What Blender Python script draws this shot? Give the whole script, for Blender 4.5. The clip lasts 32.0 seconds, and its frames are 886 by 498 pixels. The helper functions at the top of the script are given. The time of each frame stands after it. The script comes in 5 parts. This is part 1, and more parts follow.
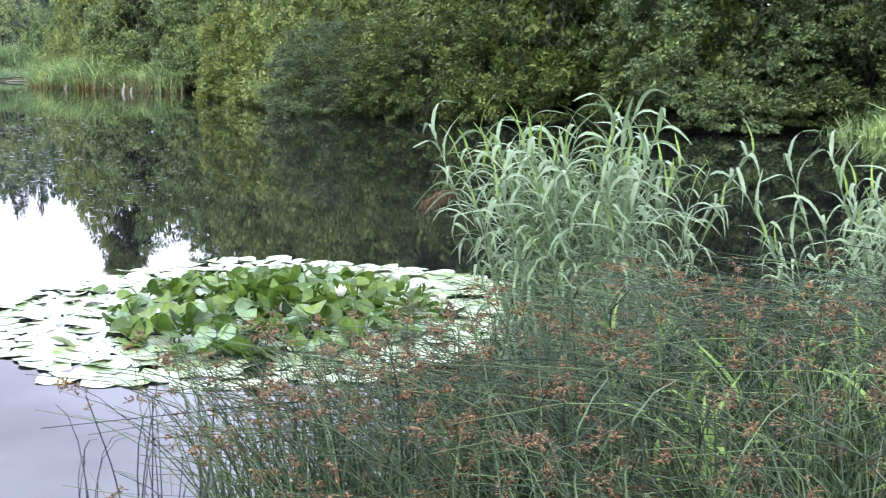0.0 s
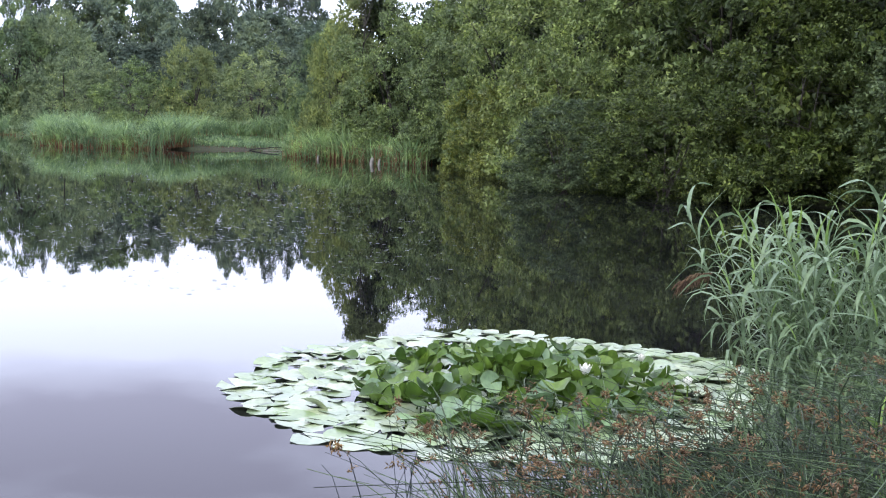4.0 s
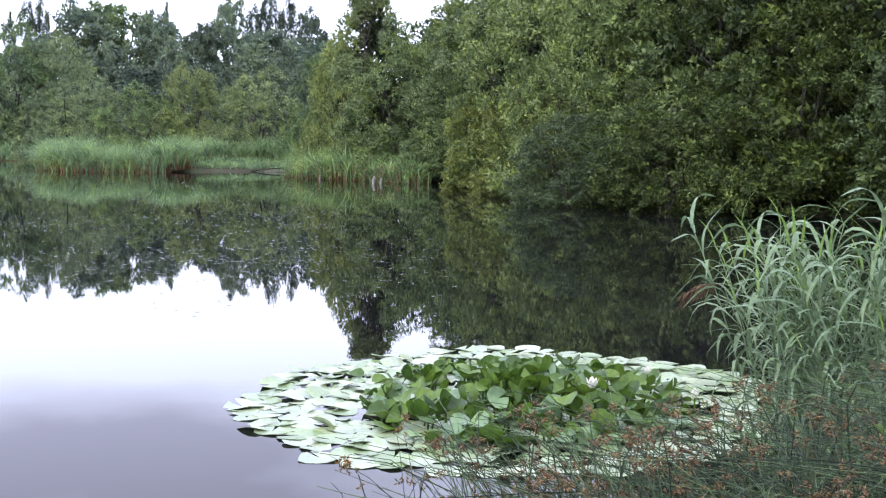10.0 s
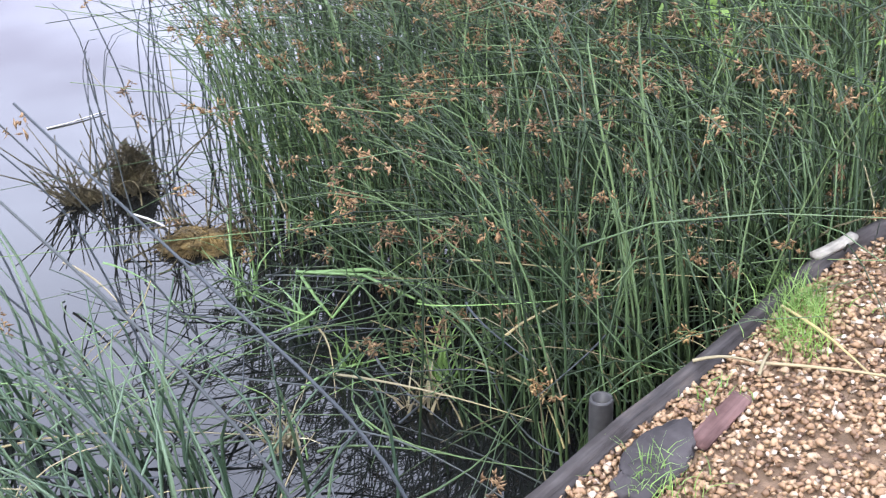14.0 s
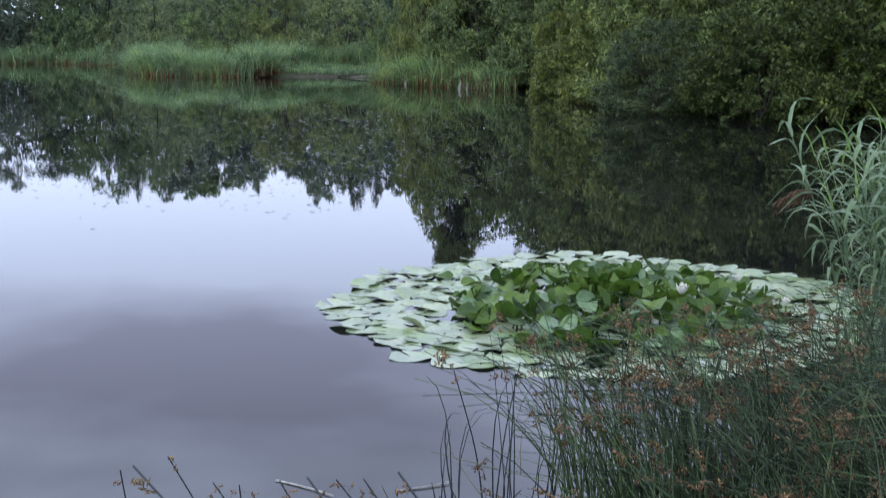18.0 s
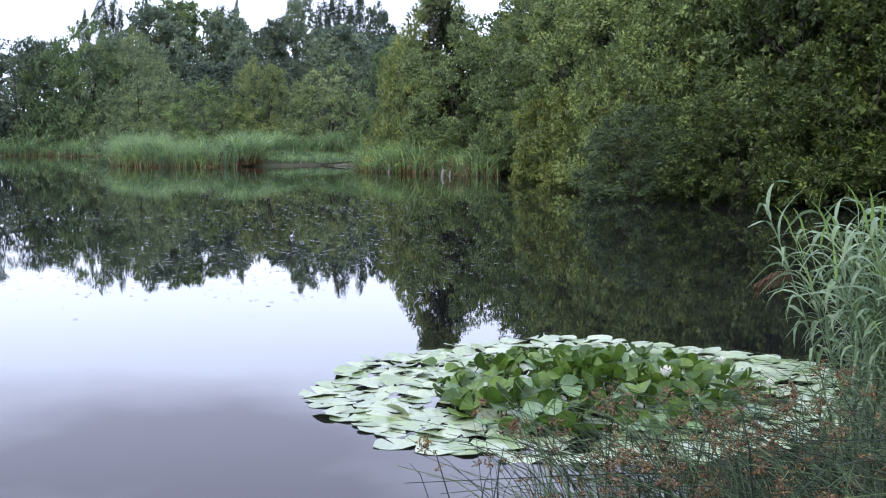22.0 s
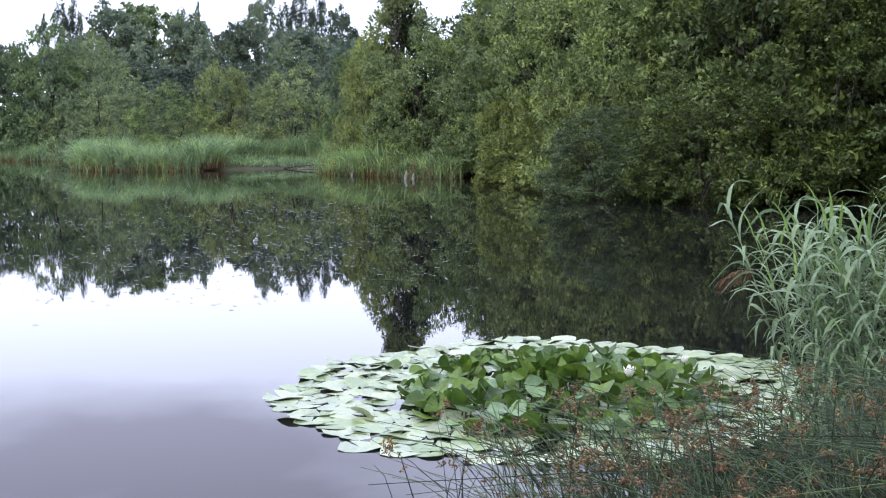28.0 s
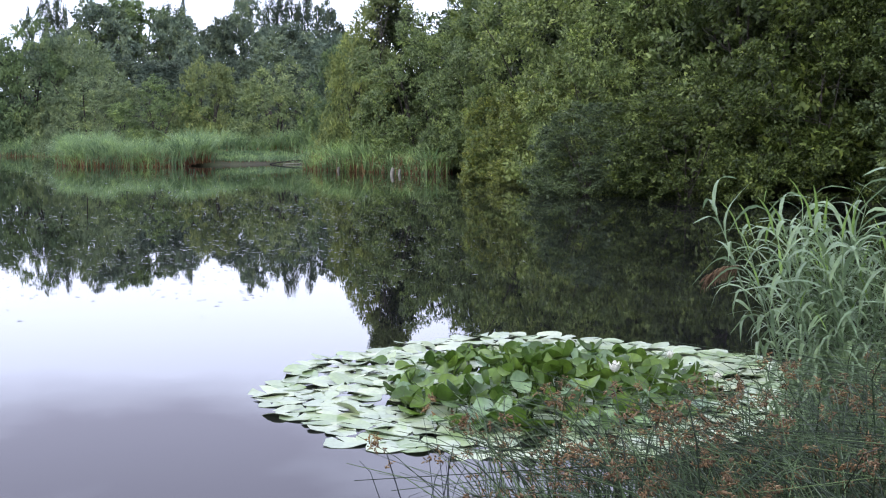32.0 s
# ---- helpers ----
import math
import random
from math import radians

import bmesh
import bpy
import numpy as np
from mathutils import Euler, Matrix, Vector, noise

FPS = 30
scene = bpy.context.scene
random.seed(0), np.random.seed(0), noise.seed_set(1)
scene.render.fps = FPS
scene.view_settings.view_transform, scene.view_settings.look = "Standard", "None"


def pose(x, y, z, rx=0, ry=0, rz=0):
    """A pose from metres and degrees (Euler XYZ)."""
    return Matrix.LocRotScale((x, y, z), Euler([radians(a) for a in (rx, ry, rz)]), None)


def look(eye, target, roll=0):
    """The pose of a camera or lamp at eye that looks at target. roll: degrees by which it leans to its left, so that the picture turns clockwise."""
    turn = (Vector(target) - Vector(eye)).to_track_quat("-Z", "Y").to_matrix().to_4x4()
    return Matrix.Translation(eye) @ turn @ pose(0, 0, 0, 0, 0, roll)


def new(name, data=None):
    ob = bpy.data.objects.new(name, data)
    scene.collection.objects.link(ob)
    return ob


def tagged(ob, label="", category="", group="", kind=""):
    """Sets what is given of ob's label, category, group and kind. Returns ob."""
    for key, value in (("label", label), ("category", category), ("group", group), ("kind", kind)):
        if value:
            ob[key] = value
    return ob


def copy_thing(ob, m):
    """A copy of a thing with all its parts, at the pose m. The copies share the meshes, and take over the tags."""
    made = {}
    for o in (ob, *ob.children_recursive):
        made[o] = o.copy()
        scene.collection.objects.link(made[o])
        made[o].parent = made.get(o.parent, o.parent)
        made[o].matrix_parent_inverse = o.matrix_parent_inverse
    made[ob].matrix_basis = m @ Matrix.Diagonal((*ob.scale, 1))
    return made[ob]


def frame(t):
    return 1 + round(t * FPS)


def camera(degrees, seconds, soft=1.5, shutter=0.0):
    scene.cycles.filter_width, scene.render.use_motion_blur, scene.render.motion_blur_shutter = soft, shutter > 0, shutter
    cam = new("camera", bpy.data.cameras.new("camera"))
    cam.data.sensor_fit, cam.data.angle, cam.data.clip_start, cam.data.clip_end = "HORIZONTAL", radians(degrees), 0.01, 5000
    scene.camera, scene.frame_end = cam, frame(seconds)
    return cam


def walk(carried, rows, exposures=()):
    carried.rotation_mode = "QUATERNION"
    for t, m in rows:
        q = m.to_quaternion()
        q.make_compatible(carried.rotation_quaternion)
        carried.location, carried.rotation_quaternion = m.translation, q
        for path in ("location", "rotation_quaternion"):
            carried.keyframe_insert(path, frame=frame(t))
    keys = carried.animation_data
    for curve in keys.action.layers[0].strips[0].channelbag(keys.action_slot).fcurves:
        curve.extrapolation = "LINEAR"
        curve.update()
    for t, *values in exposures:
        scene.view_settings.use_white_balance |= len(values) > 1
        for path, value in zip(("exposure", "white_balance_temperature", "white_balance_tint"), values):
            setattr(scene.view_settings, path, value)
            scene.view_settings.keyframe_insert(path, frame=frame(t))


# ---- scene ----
cam = camera(39.0, 32.0, soft=1.15, shutter=0.45)
PATH = [
    (0, (0.102, 0.089, 1.775), (0.416, 5.017, 0.988), 0.22),
    (0.5, (0.059, 0.090, 1.775), (0.269, 5.025, 0.997), 0.46),
    (1, (0.036, 0.081, 1.782), (0.095, 5.024, 1.029), 0.43),
    (1.5, (0.018, 0.071, 1.789), (-0.237, 5.019, 1.120), 0.61),
    (2, (0.010, 0.054, 1.793), (-0.451, 5.003, 1.245), 1.80),
    (2.5, (0.010, 0.042, 1.794), (-0.538, 4.984, 1.265), 1.90),
    (3, (0.009, 0.041, 1.793), (-0.625, 4.972, 1.263), 1.41),
    (3.5, (0.011, 0.046, 1.791), (-0.608, 4.981, 1.281), 1.51),
    (5.5, (-0.002, 0.013, 1.787), (-0.645, 4.948, 1.303), 0.32),
    (6, (-0.003, 0.010, 1.784), (-0.646, 4.947, 1.324), 0.36),
    (6.5, (0.002, 0.016, 1.787), (-0.643, 4.957, 1.368), 0.33),
    (7, (0.004, 0.013, 1.786), (-0.625, 4.958, 1.396), 0.36),
    (7.5, (0.003, 0.014, 1.785), (-0.624, 4.960, 1.411), 0.30),
    (8, (0.001, 0.017, 1.789), (-0.617, 4.965, 1.415), 0.39),
    (8.5, (0.002, 0.023, 1.788), (-0.617, 4.970, 1.402), 0.14),
    (9, (0.002, 0.034, 1.785), (-0.644, 4.976, 1.386), 0.01),
    (9.5, (0.005, 0.036, 1.786), (-0.648, 4.977, 1.391), 0.09),
    (10, (0.005, 0.032, 1.783), (-0.628, 4.973, 1.353), 0.18),
    (10.5, (0.006, 0.025, 1.782), (-0.512, 4.973, 1.286), 0.38),
    (11, (0.009, 0.020, 1.772), (-0.361, 4.971, 1.180), 0.03),
    (11.5, (0.013, 0.018, 1.765), (-0.101, 4.944, 0.916), -0.58),
    (12, (0.013, 0.022, 1.772), (0.164, 4.862, 0.527), -0.65),
    (12.5, (0.018, 0.017, 1.775), (0.372, 4.771, 0.267), -1.27),
    (13, (0.015, 0.033, 1.758), (0.411, 4.618, -0.197), -1.61),
    (13.5, (0.008, 0.047, 1.746), (0.441, 4.474, -0.537), -2.60),
    (15.5, (0.134, 0.063, 1.604), (0.071, 1.880, 0.771), -0.60),
    (16, (0.094, 0.047, 1.632), (0.023, 1.886, 0.849), -1.50),
    (16.5, (0.039, -0.009, 1.654), (-0.095, 1.843, 0.911), -1.30),
    (17, (-0.003, -0.041, 1.694), (-0.262, 1.842, 1.071), 0.00),
    (17.5, (-0.017, -0.063, 1.750), (-0.388, 1.851, 1.302), 0.50),
    (18, (-0.031, 0.001, 1.755), (-0.986, 4.844, 0.958), 0.41),
    (18.5, (-0.038, 0.007, 1.760), (-1.042, 4.863, 1.120), 0.02),
    (19, (-0.039, 0.005, 1.757), (-1.108, 4.856, 1.185), -0.21),
    (19.5, (-0.033, 0.001, 1.760), (-1.037, 4.872, 1.246), -0.42),
    (20, (-0.026, -0.007, 1.761), (-0.999, 4.873, 1.277), -0.01),
    (20.5, (-0.021, -0.002, 1.766), (-0.995, 4.875, 1.250), -0.27),
    (21, (-0.028, -0.006, 1.764), (-0.920, 4.891, 1.286), -0.24),
    (21.5, (-0.029, -0.007, 1.766), (-0.936, 4.889, 1.309), -0.18),
    (22, (-0.017, -0.011, 1.756), (-0.920, 4.886, 1.300), -0.24),
    (22.5, (-0.022, -0.015, 1.760), (-0.922, 4.881, 1.296), -0.03),
    (23, (-0.022, -0.023, 1.756), (-0.896, 4.879, 1.305), -0.25),
    (23.5, (-0.010, -0.025, 1.754), (-0.863, 4.882, 1.312), -0.43),
    (24, (-0.004, -0.034, 1.762), (-0.862, 4.872, 1.319), -0.65),
    (24.5, (-0.009, -0.022, 1.759), (-0.818, 4.893, 1.326), -0.54),
    (25, (-0.011, -0.025, 1.760), (-0.812, 4.891, 1.322), -0.31),
    (25.5, (-0.014, -0.016, 1.754), (-0.815, 4.900, 1.314), -0.57),
    (27.5, (-0.014, -0.012, 1.750), (-0.785, 4.910, 1.321), -0.54),
    (28, (-0.013, -0.009, 1.750), (-0.774, 4.913, 1.304), -0.55),
    (28.5, (-0.011, -0.010, 1.750), (-0.752, 4.910, 1.255), -0.53),
    (29, (-0.011, -0.008, 1.750), (-0.784, 4.902, 1.211), -0.70),
    (29.5, (-0.010, -0.005, 1.753), (-0.776, 4.908, 1.231), -0.46),
    (30, (-0.013, -0.004, 1.751), (-0.771, 4.912, 1.246), -0.59),
    (30.5, (-0.012, -0.007, 1.756), (-0.743, 4.914, 1.252), -0.57),
    (31, (-0.011, -0.001, 1.753), (-0.722, 4.924, 1.267), -0.40),
    (31.5, (-0.010, -0.004, 1.754), (-0.706, 4.924, 1.278), -0.33),
    (32, (-0.012, -0.009, 1.751), (-0.718, 4.919, 1.287), -0.46),
]
EXPOSURES = [(0.0, 0.77, 6150, 12), (2.0, 0.2, 6100, 12), (3.0, 0.04, 6100, 12), (9.0, 0.14, 6100, 12), (11.5, 0.14, 6100, 12), (12.2, 0.3, 6150, 11), (12.6, 0.55, 6150, 11), (13.0, 0.88, 6200, 11), (13.5, 1.05, 6200, 11), (16.0, 1.13, 6250, 10), (17.0, 0.52, 6050, 9),
             (18.0, -0.62, 5750, 8), (19.0, -0.6, 5700, 9), (21.0, -0.28, 5900, 10), (25.0, -0.14, 6000, 11), (28.0, -0.08, 6100, 12), (32.0, -0.12, 6100, 12)]
walk(cam, [(t, look(eye, target, roll)) for t, eye, target, roll in PATH], EXPOSURES)

# ---- world and light: a bright overcast sky with a few darker cloud banks ----
world = bpy.data.worlds.new("overcast_sky")
scene.world = world
world.use_nodes = True
wn, wl = world.node_tree.nodes, world.node_tree.links
wn.clear()
w_out = wn.new("ShaderNodeOutputWorld")
w_bg = wn.new("ShaderNodeBackground")
sky = wn.new("ShaderNodeTexSky")
sky.sky_type = "NISHITA"
sky.sun_disc = False
sky.sun_elevation, sky.sun_rotation = radians(48), radians(215)
sky.air_density, sky.dust_density = 1.0, 2.0
w_co = wn.new("ShaderNodeTexCoord")
w_map = wn.new("ShaderNodeMapping")
w_map.inputs["Scale"].default_value = (1.0, 1.0, 3.2)
w_no = wn.new("ShaderNodeTexNoise")
w_no.inputs["Scale"].default_value = 2.3
w_no.inputs["Detail"].default_value = 5.0
w_no.inputs["Roughness"].default_value = 0.5
w_rm = wn.new("ShaderNodeValToRGB")
w_rm.color_ramp.elements[0].position, w_rm.color_ramp.elements[1].position = 0.40, 0.60
w_rm.color_ramp.elements[0].color = (14.5, 14.3, 18.2, 1)
w_rm.color_ramp.elements[1].color = (25.5, 26.6, 32.4, 1)
w_mix = wn.new("ShaderNodeMix")
w_mix.data_type = "RGBA"
w_mix.inputs["Factor"].default_value = 0.88
wl.new(w_co.outputs["Generated"], w_map.inputs["Vector"])
wl.new(w_map.outputs["Vector"], w_no.inputs["Vector"])
w_sep = wn.new("ShaderNodeSeparateXYZ")
wl.new(w_co.outputs["Generated"], w_sep.inputs["Vector"])
w_low = wn.new("ShaderNodeMapRange")
for key, v in (("From Min", 0.13), ("From Max", 0.25), ("To Min", 0.24), ("To Max", -0.1)):
    w_low.inputs[key].default_value = v
w_add = wn.new("ShaderNodeMath")
w_add.operation = "ADD"
wl.new(w_sep.outputs["Z"], w_low.inputs["Value"])
wl.new(w_no.outputs["Fac"], w_add.inputs[0])
wl.new(w_low.outputs["Result"], w_add.inputs[1])
w_high = wn.new("ShaderNodeMapRange")
for key, v in (("From Min", 0.25), ("From Max", 0.5), ("To Min", 0.0), ("To Max", 0.36)):
    w_high.inputs[key].default_value = v
w_sum = wn.new("ShaderNodeMath")
w_sum.operation = "ADD"
wl.new(w_sep.outputs["Z"], w_high.inputs["Value"])
wl.new(w_add.outputs[0], w_sum.inputs[0])
wl.new(w_high.outputs["Result"], w_sum.inputs[1])
wl.new(w_sum.outputs[0], w_rm.inputs["Fac"])
wl.new(sky.outputs["Color"], w_mix.inputs["A"])
wl.new(w_rm.outputs["Color"], w_mix.inputs["B"])
wl.new(w_mix.outputs["Result"], w_bg.inputs["Color"])
w_bg.inputs["Strength"].default_value = 0.1
wl.new(w_bg.outputs["Background"], w_out.inputs["Surface"])

sun = new("sun", bpy.data.lights.new("sun", "SUN"))
sun.data.energy, sun.data.angle, sun.data.color = 1.5, radians(12), (1.0, 0.96, 0.9)
sun.matrix_world = look((-30, -45, 60), (0, 10, 0))


# ---- materials ----
def ramp_node(nt, fac, stops):
    r = nt.nodes.new("ShaderNodeValToRGB")
    while len(r.color_ramp.elements) < len(stops):
        r.color_ramp.elements.new(0.5)
    for e, (p, c) in zip(r.color_ramp.elements, stops):
        e.position, e.color = p, (*c, 1)
    nt.links.new(fac, r.inputs["Fac"])
    return r.outputs["Color"]


def mixed(nt, fac, a, b, blend="MIX"):
    m = nt.nodes.new("ShaderNodeMix")
    m.data_type, m.blend_type = "RGBA", blend
    for key, v in (("Factor", fac), ("A", a), ("B", b)):
        if isinstance(v, (int, float)):
            m.inputs[key].default_value = v
        elif isinstance(v, tuple):
            m.inputs[key].default_value = (*v, 1)
        else:
            nt.links.new(v, m.inputs[key])
    return m.outputs["Result"]


def noise_node(nt, scale, detail=4.0, vec=None, rough=0.55):
    n = nt.nodes.new("ShaderNodeTexNoise")
    n.inputs["Scale"].default_value, n.inputs["Detail"].default_value, n.inputs["Roughness"].default_value = scale, detail, rough
    if vec is None:
        vec = nt.nodes.new("ShaderNodeTexCoord").outputs["Object"]
    nt.links.new(vec, n.inputs["Vector"])
    return n.outputs["Fac"]


def material(name, rough=0.6, spec=0.5):
    m = bpy.data.materials.new(name)
    m.use_nodes = True
    b = m.node_tree.nodes["Principled BSDF"]
    b.inputs["Roughness"].default_value = rough
    b.inputs["Specular IOR Level"].default_value = spec
    return m, m.node_tree, b


def bumped(nt, b, height, strength, distance):
    k = nt.nodes.new("ShaderNodeBump")
    k.inputs["Strength"].default_value, k.inputs["Distance"].default_value = strength, distance
    nt.links.new(height, k.inputs["Height"])
    nt.links.new(k.outputs["Normal"], b.inputs["Normal"])


def plain(name, stops, scale, rough=0.7, bump=0.3, dist=0.01, spec=0.4, fine=9.0):
    """A surface with colour varied at two scales and fine relief."""
    m, nt, b = material(name, rough, spec)
    big, small = noise_node(nt, scale), noise_node(nt, scale * fine, 3.0)
    col = ramp_node(nt, big, stops)
    dark = ramp_node(nt, small, [(0.3, (0.72, 0.72, 0.72)), (0.7, (1.2, 1.2, 1.2))])
    nt.links.new(mixed(nt, 1.0, col, dark, "MULTIPLY"), b.inputs["Base Color"])
    bumped(nt, b, small, bump, dist)
    return m


def foliage(name, dark, mid, light, rough=0.5, through_leaf=0.3, patch=0.5, spec=0.16, vein=0.0, spray=0.0, vary=((0.88, 0.91, 0.92), (1.1, 1.1, 0.94))):
    """Leaf: colour varies leaf by leaf, plant by plant and in patches; some light passes through."""
    m, nt, b = material(name, rough, spec)
    geo = nt.nodes.new("ShaderNodeNewGeometry")
    inf = nt.nodes.new("ShaderNodeObjectInfo")
    col = ramp_node(nt, geo.outputs["Random Per Island"], [(0.0, dark), (0.5, mid), (1.0, light)])
    pat = ramp_node(nt, noise_node(nt, patch, 3.0), [(0.32, (0.66, 0.72, 0.72)), (0.5, (1, 1, 1)), (0.68, (1.2, 1.2, 0.97))])
    col = mixed(nt, 1.0, col, pat, "MULTIPLY")
    obj = ramp_node(nt, inf.outputs["Random"], [(0.0, vary[0]), (0.5, (1, 1, 1)), (1.0, vary[1])])
    col = mixed(nt, 1.0, col, obj, "MULTIPLY")
    # spray: clump-sized tones imitate lit leaf tops and dark gaps
    if spray:
        col = mixed(nt, 1.0, col, ramp_node(nt, noise_node(nt, spray, 2.0), [(0.34, (0.62, 0.66, 0.68)), (0.5, (1, 1, 1)), (0.66, (1.42, 1.36, 1.1))]), "MULTIPLY")
    if vein:
        col = mixed(nt, 1.0, col, ramp_node(nt, noise_node(nt, vein, 4.0), [(0.3, (0.75, 0.75, 0.7)), (0.7, (1.15, 1.15, 1.1))]), "MULTIPLY")
    nt.links.new(col, b.inputs["Base Color"])
    tr = nt.nodes.new("ShaderNodeBsdfTranslucent")
    nt.links.new(col, tr.inputs["Color"])
    mx = nt.nodes.new("ShaderNodeMixShader")
    mx.inputs["Fac"].default_value = through_leaf
    nt.links.new(b.outputs["BSDF"], mx.inputs[1])
    nt.links.new(tr.outputs["BSDF"], mx.inputs[2])
    nt.links.new(mx.outputs["Shader"], nt.nodes["Material Output"].inputs["Surface"])
    return m


M_WILLOW = foliage("willow_leaf", (0.064, 0.089, 0.037), (0.135, 0.181, 0.074), (0.229, 0.287, 0.127), rough=0.42, spec=0.2, spray=1.7)
M_FRESH = foliage("fresh_green_leaf", (0.078, 0.105, 0.034), (0.175, 0.224, 0.071), (0.302, 0.353, 0.130), rough=0.42, spec=0.2, spray=1.7)
M_YELLOW = foliage("yellow_green_leaf", (0.076, 0.094, 0.025), (0.150, 0.178, 0.049), (0.260, 0.286, 0.090), rough=0.42, spec=0.2, spray=1.7)
M_SALLOW = foliage("grey_sallow_leaf", (0.042, 0.062, 0.029), (0.076, 0.106, 0.050), (0.140, 0.178, 0.088), rough=0.42, spec=0.2, spray=1.7)
M_OLIVE = foliage("olive_leaf", (0.026, 0.039, 0.011), (0.059, 0.083, 0.023), (0.141, 0.174, 0.057), rough=0.42, spec=0.2, spray=1.7)
M_DARK = foliage("dark_leaf", (0.018, 0.027, 0.011), (0.044, 0.060, 0.025), (0.103, 0.128, 0.055), rough=0.42, spec=0.2, spray=1.7)
# far-shore leaf: distance haze is mixed into these pale, greyed colours
M_HAZE_LEAF = foliage("hazed_distant_leaf", (0.112, 0.146, 0.108), (0.140, 0.178, 0.126), (0.172, 0.212, 0.146), rough=0.8, spec=0.1, patch=0.2, through_leaf=0.2, spray=0.8)
M_FARBUSH = foliage("hazed_bush_leaf", (0.100, 0.140, 0.064), (0.132, 0.180, 0.082), (0.170, 0.222, 0.102), rough=0.75, spec=0.15, patch=0.3, through_leaf=0.2, spray=1.0)
M_STEM = foliage("dark_leaning_stem", (0.03, 0.034, 0.038), (0.045, 0.05, 0.055), (0.06, 0.065, 0.068), rough=0.55, through_leaf=0.0, spec=0.25)
# the same painted haze for far sallow, yellow and dark leaf
M_FARSALLOW = foliage("hazed_sallow_leaf", (0.118, 0.150, 0.078), (0.156, 0.194, 0.100), (0.200, 0.240, 0.126), rough=0.75, spec=0.15, patch=0.3, through_leaf=0.2, spray=1.0)
M_FARYELLOW = foliage("hazed_yellow_leaf", (0.128, 0.155, 0.062), (0.168, 0.200, 0.080), (0.215, 0.248, 0.102), rough=0.75, spec=0.15, patch=0.3, through_leaf=0.2, spray=1.0)
M_FARDARK = foliage("hazed_dark_leaf", (0.066, 0.087, 0.064), (0.088, 0.113, 0.084), (0.114, 0.141, 0.104), rough=0.8, spec=0.1, patch=0.3, through_leaf=0.2, spray=0.8)
M_REEDFAR = foliage("far_reed_blade", (0.135, 0.205, 0.092), (0.205, 0.292, 0.135), (0.300, 0.390, 0.205), rough=0.6, patch=0.5, spec=0.2, spray=1.3)
M_REEDDRY = foliage("dry_reed_stem", (0.13, 0.065, 0.035), (0.22, 0.115, 0.065), (0.32, 0.2, 0.11), rough=0.8, spec=0.1)
M_REED = foliage("reed_blade", (0.066, 0.116, 0.050), (0.168, 0.244, 0.122), (0.385, 0.460, 0.305), rough=0.42, through_leaf=0.3, spec=0.5, patch=2.0, vein=40)
M_REEDY = foliage("yellow_green_reed_blade", (0.16, 0.25, 0.06), (0.22, 0.33, 0.09), (0.28, 0.4, 0.12), rough=0.42, through_leaf=0.35, patch=2.0, vein=40)
M_RUSH = foliage("rush_stem", (0.008, 0.015, 0.006), (0.036, 0.059, 0.025), (0.128, 0.184, 0.078), rough=0.42, through_leaf=0.06, spec=0.35, patch=1.5)
M_BANK = foliage("bank_rush_stem", (0.012, 0.024, 0.013), (0.044, 0.074, 0.042), (0.130, 0.180, 0.112), rough=0.45, through_leaf=0.06, spec=0.3, patch=2.5)
M_BLADE = foliage("pale_rush_blade", (0.09, 0.155, 0.06), (0.13, 0.21, 0.085), (0.18, 0.27, 0.12), rough=0.45, through_leaf=0.1, patch=3.0)
M_STRAW = foliage("dead_rush_stem", (0.100, 0.080, 0.045), (0.200, 0.160, 0.090), (0.400, 0.350, 0.230), rough=0.6, through_leaf=0.05, patch=3.0)
M_HEAD = foliage("rush_spikelet", (0.080, 0.048, 0.028), (0.170, 0.102, 0.055), (0.285, 0.188, 0.105), rough=0.75, through_leaf=0.05, patch=3.0)
# floating pads: part of the sky's sheen is painted as a paler base
M_PAD = foliage("sheen_paled_lily_pad", (0.190, 0.240, 0.142), (0.265, 0.318, 0.205), (0.350, 0.392, 0.285), rough=0.3, through_leaf=0.05, spec=0.62, patch=1.6, vein=25, vary=((0.62, 0.74, 0.42), (1.15, 1.1, 1.08)))
# raised leaves: darkest tone also stands in for shade between leaves
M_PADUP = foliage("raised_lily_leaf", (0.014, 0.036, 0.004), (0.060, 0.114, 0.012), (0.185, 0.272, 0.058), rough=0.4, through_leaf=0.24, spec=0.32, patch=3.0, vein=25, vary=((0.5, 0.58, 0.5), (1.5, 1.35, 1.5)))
# copy of the raised leaf with sky sheen painted in as grey-green
M_PADSHEEN = foliage("sky_sheen_lily_leaf", (0.07, 0.125, 0.06), (0.12, 0.19, 0.095), (0.2, 0.275, 0.16), rough=0.32, through_leaf=0.1, spec=0.4, patch=3.0, vein=25)
M_GRASS = foliage("grass_blade", (0.1, 0.17, 0.04), (0.16, 0.25, 0.07), (0.23, 0.33, 0.11), patch=4.0)
# flecks on the pond, added to imitate sky glints on ripples and weed
M_FLECK = foliage("floating_weed", (0.035, 0.04, 0.03), (0.07, 0.076, 0.058), (0.12, 0.13, 0.1), rough=0.2, spec=0.45, through_leaf=0.0, patch=1.0)
M_BARK = plain("bark", [(0.3, (0.028, 0.022, 0.018)), (0.7, (0.065, 0.055, 0.043))], 3.0, 0.85, 0.8, 0.02)
M_WOOD = plain("wet_weathered_wood", [(0.3, (0.017, 0.015, 0.015)), (0.7, (0.053, 0.046, 0.045))], 5.0, 0.8, 0.6, 0.006, 0.2)
